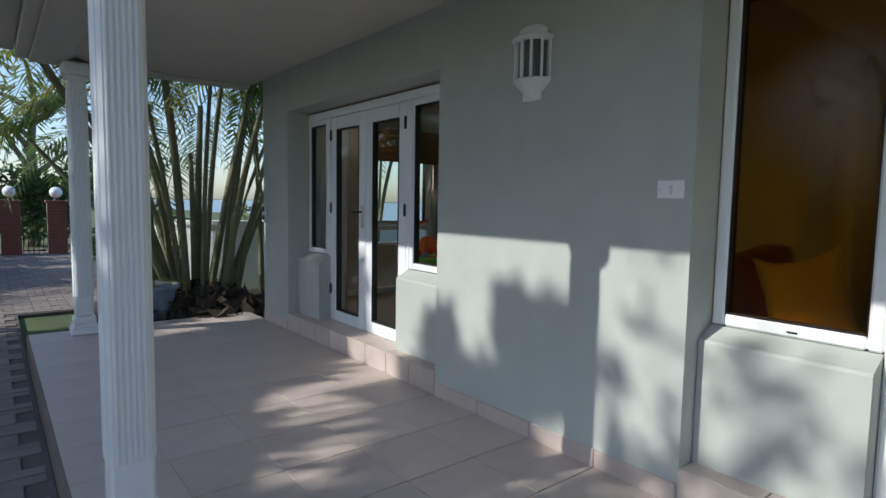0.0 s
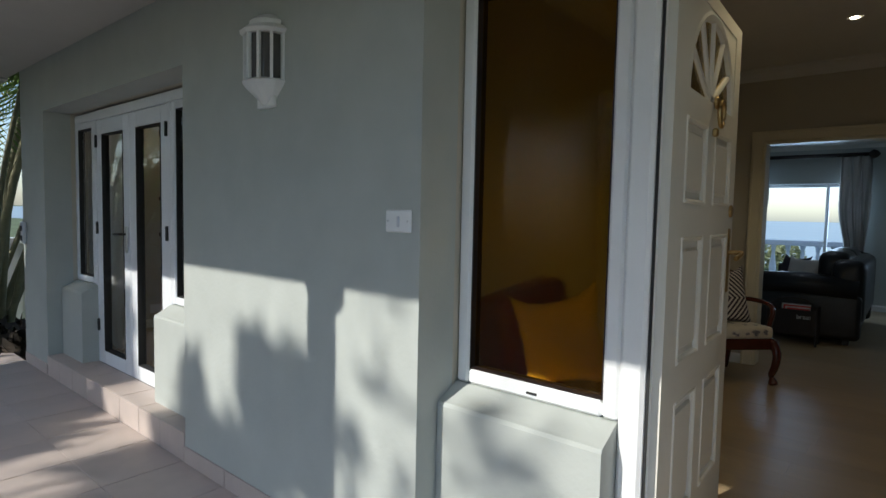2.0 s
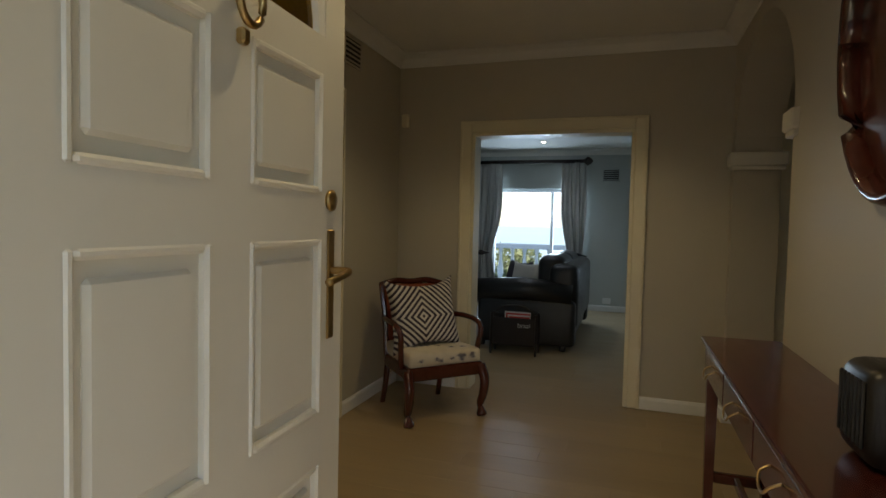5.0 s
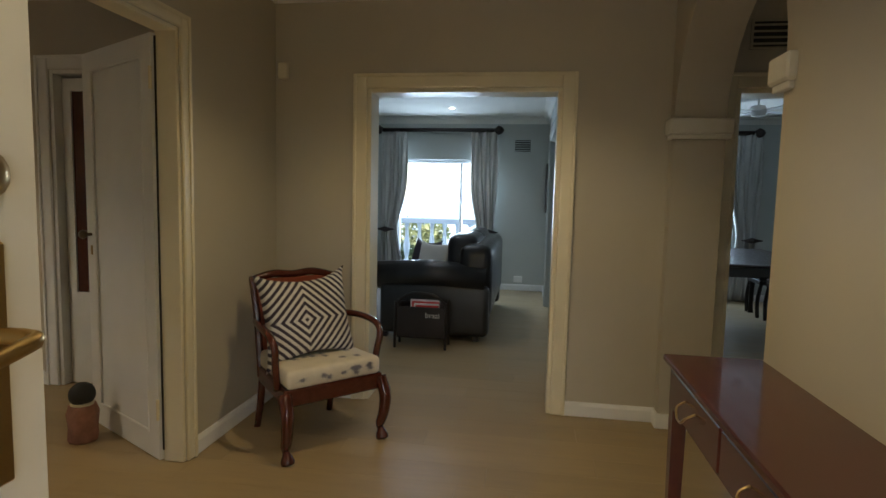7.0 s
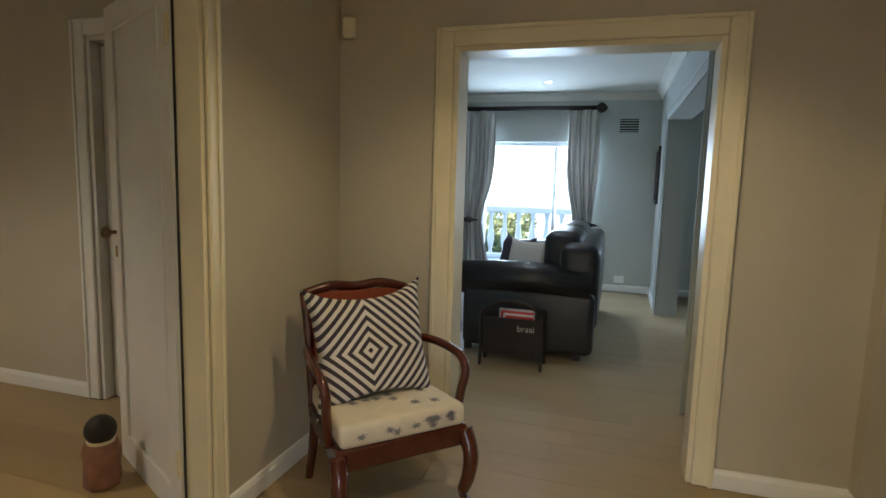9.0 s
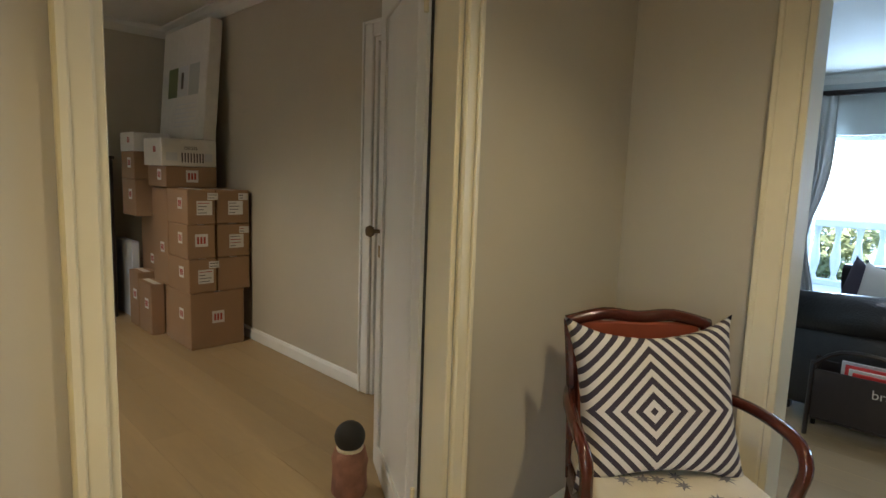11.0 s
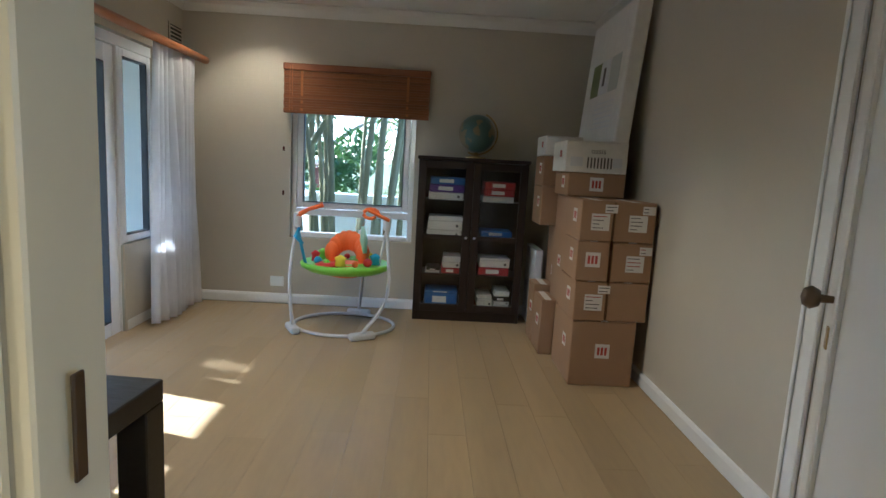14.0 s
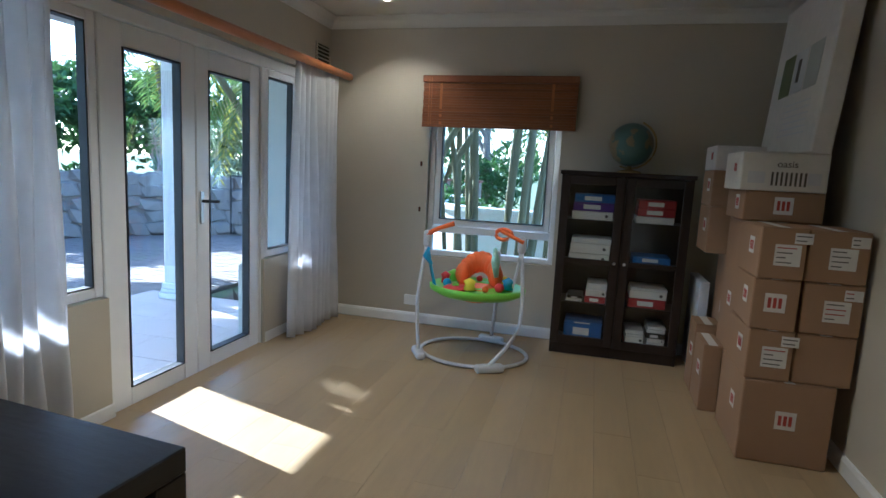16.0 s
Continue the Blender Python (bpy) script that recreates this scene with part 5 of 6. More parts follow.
L0, R0 = cx0 + 0.09, (cx0 + cx1) / 2 + 0.09
for x, w, lev, stack in (
        (L0, 0.30, 3, (("white", 0.062), ("purple", 0.065), ("blue", 0.06))), (L0, 0.30, 2, (("white", 0.07), ("white", 0.075), ("grey", 0.04))),
        (L0 + 0.14, 0.16, 1, (("red", 0.05), ("white", 0.05), ("grey", 0.05))), (L0, 0.13, 1, (("grey", 0.012), ("white", 0.01), ("black", 0.02))),
        (L0, 0.29, 0, (("white", 0.03), ("blue", 0.11), ("blue", 0.02))), (R0, 0.27, 3, (("grey", 0.05), ("red", 0.06), ("red", 0.06))),
        (R0, 0.27, 2, (("black", 0.03), ("blue", 0.05))), (R0, 0.27, 1, (("red", 0.07), ("white", 0.06), ("grey", 0.02))),
        (R0, 0.14, 0, (("red", 0.04), ("white", 0.05), ("grey", 0.02), ("grey", 0.03))), (R0 + 0.145, 0.14, 0, (("white", 0.03), ("grey", 0.03), ("white", 0.03), ("black", 0.04), ("grey", 0.03), ("grey", 0.02)))):
    z = LEVELS[lev]
    for k, (col, h) in enumerate(stack):
        o = 0.006 * ((k * 7) % 3)
        binder(x + o, x + w - 0.01 + o * 0.5, z, z + h - 0.001, col)
        z += h


def globe_mat():
    m = mat("globe_map", (0.07, 0.15, 0.15), 0.3, var=0.1)
    nt = m.node_tree
    p = nt.nodes["Principled BSDF"]
    n = nt.nodes.new("ShaderNodeTexNoise")
    n.inputs["Scale"].default_value, n.inputs["Detail"].default_value = 7.0, 6
    tc = nt.nodes.new("ShaderNodeTexCoord")
    nt.links.new(tc.outputs["Object"], n.inputs["Vector"])
    r = nt.nodes.new("ShaderNodeValToRGB")
    r.color_ramp.elements[0].position, r.color_ramp.elements[0].color = 0.50, (0.06, 0.13, 0.13, 1)
    r.color_ramp.elements[1].position, r.color_ramp.elements[1].color = 0.53, (0.20, 0.17, 0.10, 1)
    nt.links.new(n.outputs["Fac"], r.inputs["Fac"])
    nt.links.new(r.outputs["Color"], p.inputs["Base Color"])
    return m


gl = thing("globe", "green-blue world globe on a stand on the bookcase", "globe", pose(6.81, 6.40, 1.373))
part("stand", lathe([(0.09, 0.0), (0.085, 0.012), (0.03, 0.025), (0.014, 0.036), (0.02, 0.05)], 20), BRASS, gl, smooth=True)
bm = bmesh.new()
bmesh.ops.create_uvsphere(bm, u_segments=32, v_segments=18, radius=0.155)
part("sphere", bm, globe_mat(), gl, smooth=True).matrix_local = pose(0, 0, 0.205, 0, 23, 30)
arc = [(0.172 * math.sin(radians(23 + a)), 0, 0.205 + 0.172 * math.cos(radians(23 + a))) for a in range(0, 181, 10)]
part("meridian", tube(arc, 0.007, 8), BRASS, gl, smooth=True)


def roller_blind():
    x0, x1, z0, z1, y = 5.165, 6.405, 1.67, 2.08, OY - 0.055
    b = thing("bamboo_blind", "orange-brown woven bamboo blind, half raised", "blind", pose(x0, y, z1))
    W, H = x1 - x0, z1 - z0
    part("head_rail", box(0, W, -0.012, 0.05, -0.055, 0, 0.006), BAMBOO, b)
    n = 17
    for k in range(n):
        z = -0.06 - (H - 0.06) * k / n
        out = 0.012 + 0.010 * ((k * 5) % 3) * 0.3 + 0.012 * (k > 9)
        part("slat", box(0.004 + 0.002 * (k % 3), W - 0.004, 0.012 - out, 0.03 - out * 0.5, z - (H - 0.06) / n * 0.93, z, 0.003), BAMBOO, b)
    for x in (0.06, 0.08):
        part("cord", tube([(x, -0.016, -0.02), (x, -0.016, -H + 0.02)], 0.0025, 6), PINE, b)
    for x in (0.15, W - 0.2):
        part("tape", box(x, x + 0.02, -0.0145, -0.0125, -H + 0.02, -0.06), PINE, b)


roller_blind()
cl = thing("cord_cleat", "small brown cleats for the blind cord on the wall", "cleat", pose(5.165, OY - 0.001, 1.37))
for z in (0.0, -0.38):
    part("cleat", box(-0.008, 0.008, -0.018, 0, z - 0.02, z + 0.02, 0.004), MAHOG, cl)

rod("curtain_pole", "orange pine curtain pole over the french doors", (FI + 0.22, 2.75, 2.055), (FI + 0.22, 6.52, 2.055), 0.030, PINE, False)
drape("curtain", "sheer white pleated curtain beside the french doors", FI + 0.17, 6.07, 2.04, 0.03, 0.74, CURTAIN, 8, 0.045)
drape("curtain", "sheer white pleated curtain hanging open beside the doors", FI + 0.17, 3.50, 2.04, 0.02, 0.75, CURTAIN, 9, 0.05)


def desk():
    x0, x1, y0, y1, h = 4.66, 5.765, 2.28, 3.02, 0.745
    d = thing("desk", "black-brown wood desk with thick square legs", "desk", pose(x0, y0 + 0.03, 0, 0, 0, -4.5))
    L, D = x1 - x0, y1 - y0
    part("desktop", box(0, L, 0, D, h - 0.055, h, 0.003), DESKB, d)
    for x in (0, L - 0.075):
        for y in (0, D - 0.075):
            part("leg", box(x, x + 0.075, y, y + 0.075, 0, h - 0.055, 0.003), DESKB, d)


desk()


def door_stop():
    d = thing("door_stop", "bark-clad log door stop with a black ball on top", "door stop", pose(7.13, 2.72, 0))
    bm = lathe([(0.062, 0.0), (0.070, 0.02), (0.068, 0.09), (0.072, 0.15), (0.064, 0.19), (0.03, 0.195)], 22)
    for v in bm.verts:
        v.co.x += 0.006 * math.sin(60 * v.co.z + 9 * math.atan2(v.co.y, v.co.x))
    part("log", bm, mat("pink_bark", (0.34, 0.17, 0.12), 0.85, var=0.4, scale=14, bump=0.6, bscale=40), d, smooth=True)
    bm = bmesh.new()
    bmesh.ops.create_uvsphere(bm, u_segments=20, v_segments=14, radius=0.062)
    part("ball", bm, BLACK, d, "black fuzzy ball", smooth=True).location = (0, 0, 0.245)
    part("rim", lathe([(0.05, 0.185), (0.055, 0.20), (0.04, 0.21)], 18), CREAM, d)


door_stop()
for x, z in ((5.12, 0.20),):
    p = thing("wall_socket", "white plastic wall socket under the office window", "socket", pose(x, OY - 0.001, z))
    part("plate", box(-0.06, 0.06, -0.012, 0, -0.045, 0.045, 0.004), WHITE, p)


def jumper():
    j = thing("baby_jumper", "lime green baby jumper seat on a white tube frame", "baby jumper", pose(5.82, 5.97, 0))
    ring = [(0.39 * math.cos(2 * math.pi * k / 40), 0.32 * math.sin(2 * math.pi * k / 40), 0.018) for k in range(41)]
    part("floor_ring", tube(ring, 0.013, 8), GREYP, j, "pale grey steel floor ring", smooth=True)
    feet = [(-0.36, -0.20), (0.18, -0.33), (0.07, 0.34)]
    for k, (x, y) in enumerate(feet):
        top = ((-0.36, -0.10, 0.82), (0.31, -0.06, 0.82), (0.08, 0.30, 0.66))[k]
        bow = ((-0.40, -0.15, 0.40), (0.34, -0.14, 0.30), (0.09, 0.34, 0.36))[k]
        part("post", tube(smooth_path([(x, y, 0.05), bow, top]), 0.014, 8), GREYP, j, smooth=True)
        ft = box(-0.10, 0.10, -0.035, 0.035, 0.0, 0.055, 0.02, None, 3)
        part("foot", ft, GREYP, j, smooth=True).matrix_local = pose(x, y, 0, 0, 0, math.degrees(math.atan2(y, x)) + 90)
        part("post_head", box(-0.028, 0.028, -0.028, 0.028, 0.78, 0.90, 0.022, None, 3), GREYP, j, smooth=True).matrix_local = pose(top[0], top[1], top[2] - 0.82, 0, 0, 20 * k)
        part("spring_strap", tube([(top[0], top[1], top[2] - 0.02), (top[0] * 0.9, top[1] * 0.9, 0.62), (top[0] * 0.82, top[1] * 0.82, 0.50)], 0.012, 6), BLUEP if k == 0 else GREYP, j)
    tray = lathe([(0.16, 0.445), (0.28, 0.445), (0.345, 0.48), (0.35, 0.51), (0.335, 0.52), (0.31, 0.505), (0.17, 0.505), (0.155, 0.52), (0.15, 0.50)], 36)
    t = part("tray", tray, LIME, j, "lime green plastic tray", smooth=True)
    t.scale = (1, 0.82, 1)
    seat = lathe([(0.03, 0.40), (0.11, 0.41), (0.145, 0.45), (0.15, 0.51), (0.13, 0.51)], 20)
    part("seat_sling", seat, ORANGE, j, "orange fabric seat", smooth=True)
    bm = bmesh.new()
    for k in range(9):
        a = radians(20 + 17.5 * k)
        bmesh.ops.create_uvsphere(bm, u_segments=10, v_segments=8, radius=0.055, matrix=Matrix.Translation((0.13 * math.cos(a), 0.13 * math.sin(a), 0.585 + 0.085 * math.sin(math.pi * k / 8))) @ Matrix.Diagonal((1, 0.7, 1.5, 1)))
    part("seat_back", bm, ORANGE, j, "padded orange seat back", smooth=True)
    rnd = random.Random(9)
    for k in range(13):
        a = radians(185 + 27 * k)
        r = rnd.uniform(0.024, 0.045)
        bm = bmesh.new()
        if k % 3 == 0:
            bm = lathe([(0.0, 0), (r, 0.01), (r * 0.8, 0.05), (r * 1.1, 0.07), (0, 0.095)], 12)
        else:
            bmesh.ops.create_icosphere(bm, subdivisions=2, radius=r)
            bmesh.ops.translate(bm, vec=(0, 0, r * 0.9), verts=bm.verts)
        part("toy", bm, (REDP, BLUEP, LIME, YELLOWF, ORANGE)[k % 5], j, "coloured plastic toy", smooth=True).location = (0.235 * math.cos(a), 0.19 * math.sin(a), 0.508)
    part("toy_base", lathe([(0.0, 0.0), (0.085, 0.0), (0.09, 0.015), (0.06, 0.03), (0, 0.03)], 18), REDP, j).location = (-0.12, -0.16, 0.505)
    swirl = [(0.06 * (1 - 0.1 * k / 4) * math.cos(0.55 * k), 0, 0.04 * math.sin(0.55 * k) * (1 - 0.02 * k)) for k in range(16)]
    part("toy_arch", tube([Vector(p) + Vector((0.20, -0.22, 0.92)) for p in swirl] + [Vector((0.34, -0.24, 0.88))], 0.013, 8), ORANGE, j, "orange spiral toy", smooth=True)
    part("toy_arch", tube([(-0.36, -0.11, 0.87), (-0.28, -0.1, 0.92), (-0.17, -0.1, 0.96)], [0.02, 0.014, 0.018], 8), ORANGE, j, "orange toy arm", smooth=True)
    part("hanging_toy", tube([(-0.34, -0.11, 0.78), (-0.36, -0.13, 0.72), (-0.31, -0.13, 0.66)], [0.012, 0.022, 0.012], 8), BLUEP, j, "blue hanging toy", smooth=True)
    part("hanging_toy", tube([(0.14, -0.16, 0.82), (0.15, -0.17, 0.72), (0.16, -0.16, 0.62)], [0.012, 0.03, 0.016], 8), mat("mint_plastic", (0.35, 0.6, 0.5), 0.4), j, "mint hanging toy", smooth=True)


jumper()


# ---- garden ----
def raw(name, verts, faces, material, parent=None, label=""):
    me = bpy.data.meshes.new(name)
    me.from_pydata(verts, [], faces)
    me.materials.append(material)
    ob = new(name, me)
    if parent is not None:
        ob.parent = parent
    if label:
        ob["label"] = label
    return ob


def slab_faces(verts, faces, x0, x1, y0, y1, z0, z1):
    n = len(verts)
    verts += [(x0, y0, z0), (x1, y0, z0), (x1, y1, z0), (x0, y1, z0), (x0, y0, z1), (x1, y0, z1), (x1, y1, z1), (x0, y1, z1)]
    faces += [(n + 4, n + 5, n + 6, n + 7), (n, n + 1, n + 5, n + 4), (n + 1, n + 2, n + 6, n + 5), (n + 2, n + 3, n + 7, n + 6), (n + 3, n, n + 4, n + 7)]


g = bmesh.new()
bmesh.ops.create_grid(g, x_segments=2, y_segments=2, size=1500)
bmesh.ops.translate(g, vec=(0, 0, DZ - 0.06), verts=g.verts)
setting("ground", g, GRASS, "grassy ground reaching the horizon")


def leaf_cloud(name, centers, n, size, material, parent, seed, label="", squash=0.75, tilt=1.0):
    """A crown of n small separate leaves gathered in uneven clumps; centers are (x, y, z, radius)."""
    rnd = np.random.RandomState(seed)
    verts, faces = [], []
    weights = np.array([c[3] ** 2 for c in centers])
    pick = rnd.choice(len(centers), n, p=weights / weights.sum())
    for k in pick:
        c = centers[k]
        d = rnd.normal(size=3)
        d /= np.linalg.norm(d)
        p = np.array(c[:3]) + d * c[3] * rnd.uniform(0.35, 1.0) ** 0.5 * np.array((1, 1, squash))
        u = rnd.normal(size=3)
        u /= np.linalg.norm(u)
        v = np.cross(u, rnd.normal(size=3))
        v /= np.linalg.norm(v) + 1e-9
        s = size * rnd.uniform(0.6, 1.4)
        b = len(verts)
        verts += [tuple(p + u * s), tuple(p + v * s * 0.4), tuple(p - u * s), tuple(p - v * s * 0.4)]
        faces.append((b, b + 1, b + 2, b + 3))
    return raw(name, verts, faces, material, parent, label)


def frond_mesh(length, n, droop, seed, width=0.42):
    rnd = random.Random(seed)
    verts, faces = [], []
    pts = []
    for k in range(n + 1):
        t = k / n
        pts.append(Vector((length * t * (1 - 0.12 * t), 0, length * (0.42 * t - droop * t * t))))
    for k in range(n):
        d = (pts[k + 1] - pts[k]).normalized()
        up = Vector((0, 1, 0)).cross(d) * -1
        w = 0.010 * (1 - k / n) + 0.003
        b = len(verts)
        verts += [pts[k] + Vector((0, w, 0)), pts[k] - Vector((0, w, 0)), pts[k + 1] - Vector((0, w, 0)), pts[k + 1] + Vector((0, w, 0))]
        faces.append((b, b + 1, b + 2, b + 3))
        t = (k + 0.5) / n
        if t < 0.12:
            continue
        ll = width * (1 - 0.55 * abs(t - 0.45) * 2) * rnd.uniform(0.85, 1.1)
        for s in (-1, 1):
            tip = pts[k] + d * ll * 0.55 + Vector((0, s * ll * 0.8, 0)) + Vector((0, 0, -0.25 * ll + rnd.uniform(-0.05, 0.03)))
            side = d * 0.018
            mid = pts[k].lerp(tip, 0.45) + Vector((0, 0, 0.05 * ll))
            b = len(verts)
            verts += [pts[k] - side * 0.4, mid - side, tip, mid + side]
            faces.append((b, b + 1, b + 2, b + 3))
    me = bpy.data.meshes.new("frond")
    me.from_pydata([tuple(v) for v in verts], [], faces)
    return me


POTBLUE = mat("pot_glaze", (0.26, 0.31, 0.38), 0.5, var=0.2, scale=12, bump=0.1)
FRONDS = []
for k in range(6):
    me = frond_mesh(1.5 + 0.12 * k, 30, 0.45 + 0.12 * k, k)
    me.materials.append(YLEAF if k == 5 else LEAF)
    FRONDS.append(me)


def palm(name, label, x, y, stems, spread, h0, h1, seed, lean=0.5, group="", leaves=(4, 5, 6), aim=(0, 360), girth=(0.032, 0.055)):
    rnd = random.Random(seed)
    t = thing(name, label, "palm", pose(x, y, DZ - 0.06), group=group)
    for s in range(stems):
        a = 2 * math.pi * (s + rnd.random() * 0.6) / stems
        r0, h = spread * rnd.uniform(0.1, 0.55), rnd.uniform(h0, h1)
        out = lean * h * rnd.uniform(0.12, 0.75)
        base = Vector((r0 * math.cos(a), r0 * math.sin(a) * 0.7, 0))
        top = base + Vector((out * math.cos(a), out * math.sin(a) * 0.6, h))
        mid = base.lerp(top, 0.5) + Vector((-0.1 * math.cos(a), -0.06 * math.sin(a), 0.05 * h))
        path = smooth_path([base, mid, top], 6)
        rr = rnd.uniform(*girth)
        part("stem", tube(path, [rr * (1.15 - 0.4 * k / (len(path) - 1)) for k in range(len(path))], 8), BARK, t, smooth=True)
        for q in range(rnd.choice(leaves)):
            ob = new("frond", FRONDS[rnd.randrange(6)])
            ob.parent = t
            ob.matrix_local = Matrix.Translation(top) @ pose(0, 0, 0, rnd.uniform(-15, 15), rnd.uniform(-60, 35), rnd.uniform(*aim))
    return t


palm("areca_palm", "clump of tall green-stemmed areca palms beside the porch", 3.72, 8.45, 22, 0.9, 2.2, 4.2, 3, 0.95, "palm clumps", (3, 4), (20, 215), (0.026, 0.052))
palm("areca_palm", "clump of slender palms outside the office window", 5.35, 8.8, 14, 1.7, 3.4, 4.8, 8, 0.36, "palm clumps", (2, 3), (0, 180), (0.026, 0.045))
palm("areca_palm", "clump of slender palms outside the office window", 6.7, 9.4, 8, 1.4, 3.4, 4.6, 12, 0.36, "palm clumps", (2, 3), (0, 180), (0.026, 0.045))
palm("areca_palm", "palm with yellowing fronds at the edge of the drive", 0.7, 9.0, 4, 0.5, 2.6, 3.4, 15, 0.35, "palm clumps")
palm("areca_palm", "palm growing above the stone wall", -2.6, 13.6, 5, 0.8, 2.5, 4.0, 21, 0.4, "palm clumps")
sb = bmesh.new()
box(2.45, 7.8, 7.26, 9.6, DZ - 0.05, DZ + 0.10, 0.05, sb, 3)
setting("planting_bed", sb, SOIL, "dark soil of the palm bed")
dl = thing("leaf_litter", "dark dead sheaths and litter at the palms' feet", "leaf litter", pose(3.7, 8.2, DZ + 0.1), kind="stuff")
leaf_cloud("litter", [(0, 0, 0.08, 0.8), (-0.5, -0.5, 0.05, 0.5), (0.5, -0.5, 0.05, 0.5), (0, -0.7, 0.1, 0.45)], 700, 0.12, SOIL, dl, 4, squash=0.35)
po = thing("plant_pot", "blue-grey ribbed plant pot with a small yellow-green plant", "plant pot", pose(3.08, 7.85, DZ + 0.10))
part("bowl", lathe([(0.17, 0), (0.19, 0.03), (0.18, 0.06), (0.21, 0.12), (0.225, 0.15), (0.21, 0.17), (0.23, 0.24), (0.245, 0.27), (0.235, 0.29), (0.26, 0.36), (0.29, 0.38), (0.29, 0.42), (0.25, 0.42), (0.24, 0.36), (0.0, 0.34)], 28), POTBLUE, po, smooth=True)
for k in range(7):
    lf = new("leaf", FRONDS[5])
    lf.parent = po
    lf.matrix_local = pose(0, 0, 0.34, 0, -40 - 5 * (k % 3), 51 * k) @ Matrix.Diagonal((0.2, 0.2, 0.2, 1))

# white garden wall that curves behind the palms
def run_wall(name, pts, z0, z1, th, material, label):
    bm = bmesh.new()
    pts = smooth_path([(x, y, 0) for x, y in pts], 5)
    rows = []
    for k, p in enumerate(pts):
        d = (pts[min(k + 1, len(pts) - 1)] - pts[max(k - 1, 0)]).normalized()
        n = Vector((-d.y, d.x, 0)) * th / 2
        rows.append([bm.verts.new((q.x, q.y, z)) for q, z in ((p + n, z0), (p + n, z1), (p - n, z1), (p - n, z0))])
    for a, b in zip(rows, rows[1:]):
        for j in range(4):
            bm.faces.new((a[j], a[(j + 1) % 4], b[(j + 1) % 4], b[j]))
    bm.faces.new(rows[0][::-1])
    bm.faces.new(rows[-1])
    bmesh.ops.recalc_face_normals(bm, faces=bm.faces)
    return setting(name, bm, material, label)


run_wall("garden_wall", [(3.7, 14.0), (3.75, 12.3), (4.1, 11.0), (5.2, 10.4), (8.0, 10.3), (12, 10.4)], DZ - 0.05, 0.72, 0.22, WHITE, "white plastered curving garden wall")
run_wall("garden_wall_coping", [(3.7, 14.0), (3.75, 12.3), (4.1, 11.0), (5.2, 10.4), (8.0, 10.3), (12, 10.4)], 0.722, 0.79, 0.30, WHITE, "white coping of the garden wall")

# stone retaining wall across the drive
SW = smooth_path([(-9.0, 4.0, 0), (-6.0, 7.6, 0), (-4.1, 10.0, 0), (-2.9, 11.9, 0), (-1.5, 13.1, 0), (0.2, 14.0, 0), (0.9, 15.5, 0)], 8)
rw = thing("stone_wall", "rough grey natural stone retaining wall along the drive", "stone wall", kind="structure")
stones = []
rnd = random.Random(2)
for k in range(6):
    bm = bmesh.new()
    bmesh.ops.create_icosphere(bm, subdivisions=1, radius=0.5)
    for v in bm.verts:
        v.co = Vector((max(-0.4, min(0.4, v.co.x * rnd.uniform(0.85, 1.3))), max(-0.36, min(0.36, v.co.y * rnd.uniform(0.8, 1.2))), max(-0.4, min(0.4, v.co.z * rnd.uniform(0.85, 1.3)))))
    me = bpy.data.meshes.new("stone")
    bm.to_mesh(me)
    bm.free()
    me.materials.append(STONE)
    stones.append(me)
run_wall("stone_wall_core", [(p.x, p.y) for p in SW[::6]] + [(0.9, 15.5)], DZ - 0.1, 0.92, 0.3, STONE, "grey mortar core of the stone wall")
dist, marks = 0.0, []
for a, b in zip(SW, SW[1:]):
    n = max(1, round((b - a).length / 0.12))
    for k in range(n):
        marks.append((a.lerp(b, k / n), (b - a).normalized()))
count = 0
for row in range(5):
    pos = rnd.randrange(3)
    while pos < len(marks) and count < 300:
        p, d = marks[pos]
        w = rnd.uniform(0.30, 0.58)
        if p.y > 8.2:
            ob = new("stone", stones[rnd.randrange(6)])
            ob.parent = rw
            right = Vector((d.y, -d.x, 0))
            ob.matrix_local = Matrix.Translation(p + right * 0.14 + Vector((0, 0, DZ + 0.14 + 0.265 * row + rnd.uniform(-0.04, 0.04)))) @ Matrix.Rotation(math.atan2(d.y, d.x), 4, "Z") @ Matrix.Rotation(rnd.uniform(-0.25, 0.25), 4, "Y") @ Matrix.Diagonal((w * 1.5, 0.40, rnd.uniform(0.38, 0.48), 1))
            count += 1
        pos += max(2, round(w / 0.125))
gt = thing("metal_gate", "small dark wrought iron gate in the stone wall", "gate", pose(-0.95, 13.15, DZ, 0, 0, 35))
part("gate_frame", frame_rect("y", -0.015, 0.015, -0.35, 0.35, 0.04, 1.35, 0.03, 0.004), BLACK, gt)
for k in range(7):
    part("bar", tube([(-0.27 + 0.09 * k, 0, 0.06), (-0.27 + 0.09 * k, 0, 1.42)], 0.008, 6), BLACK, gt)

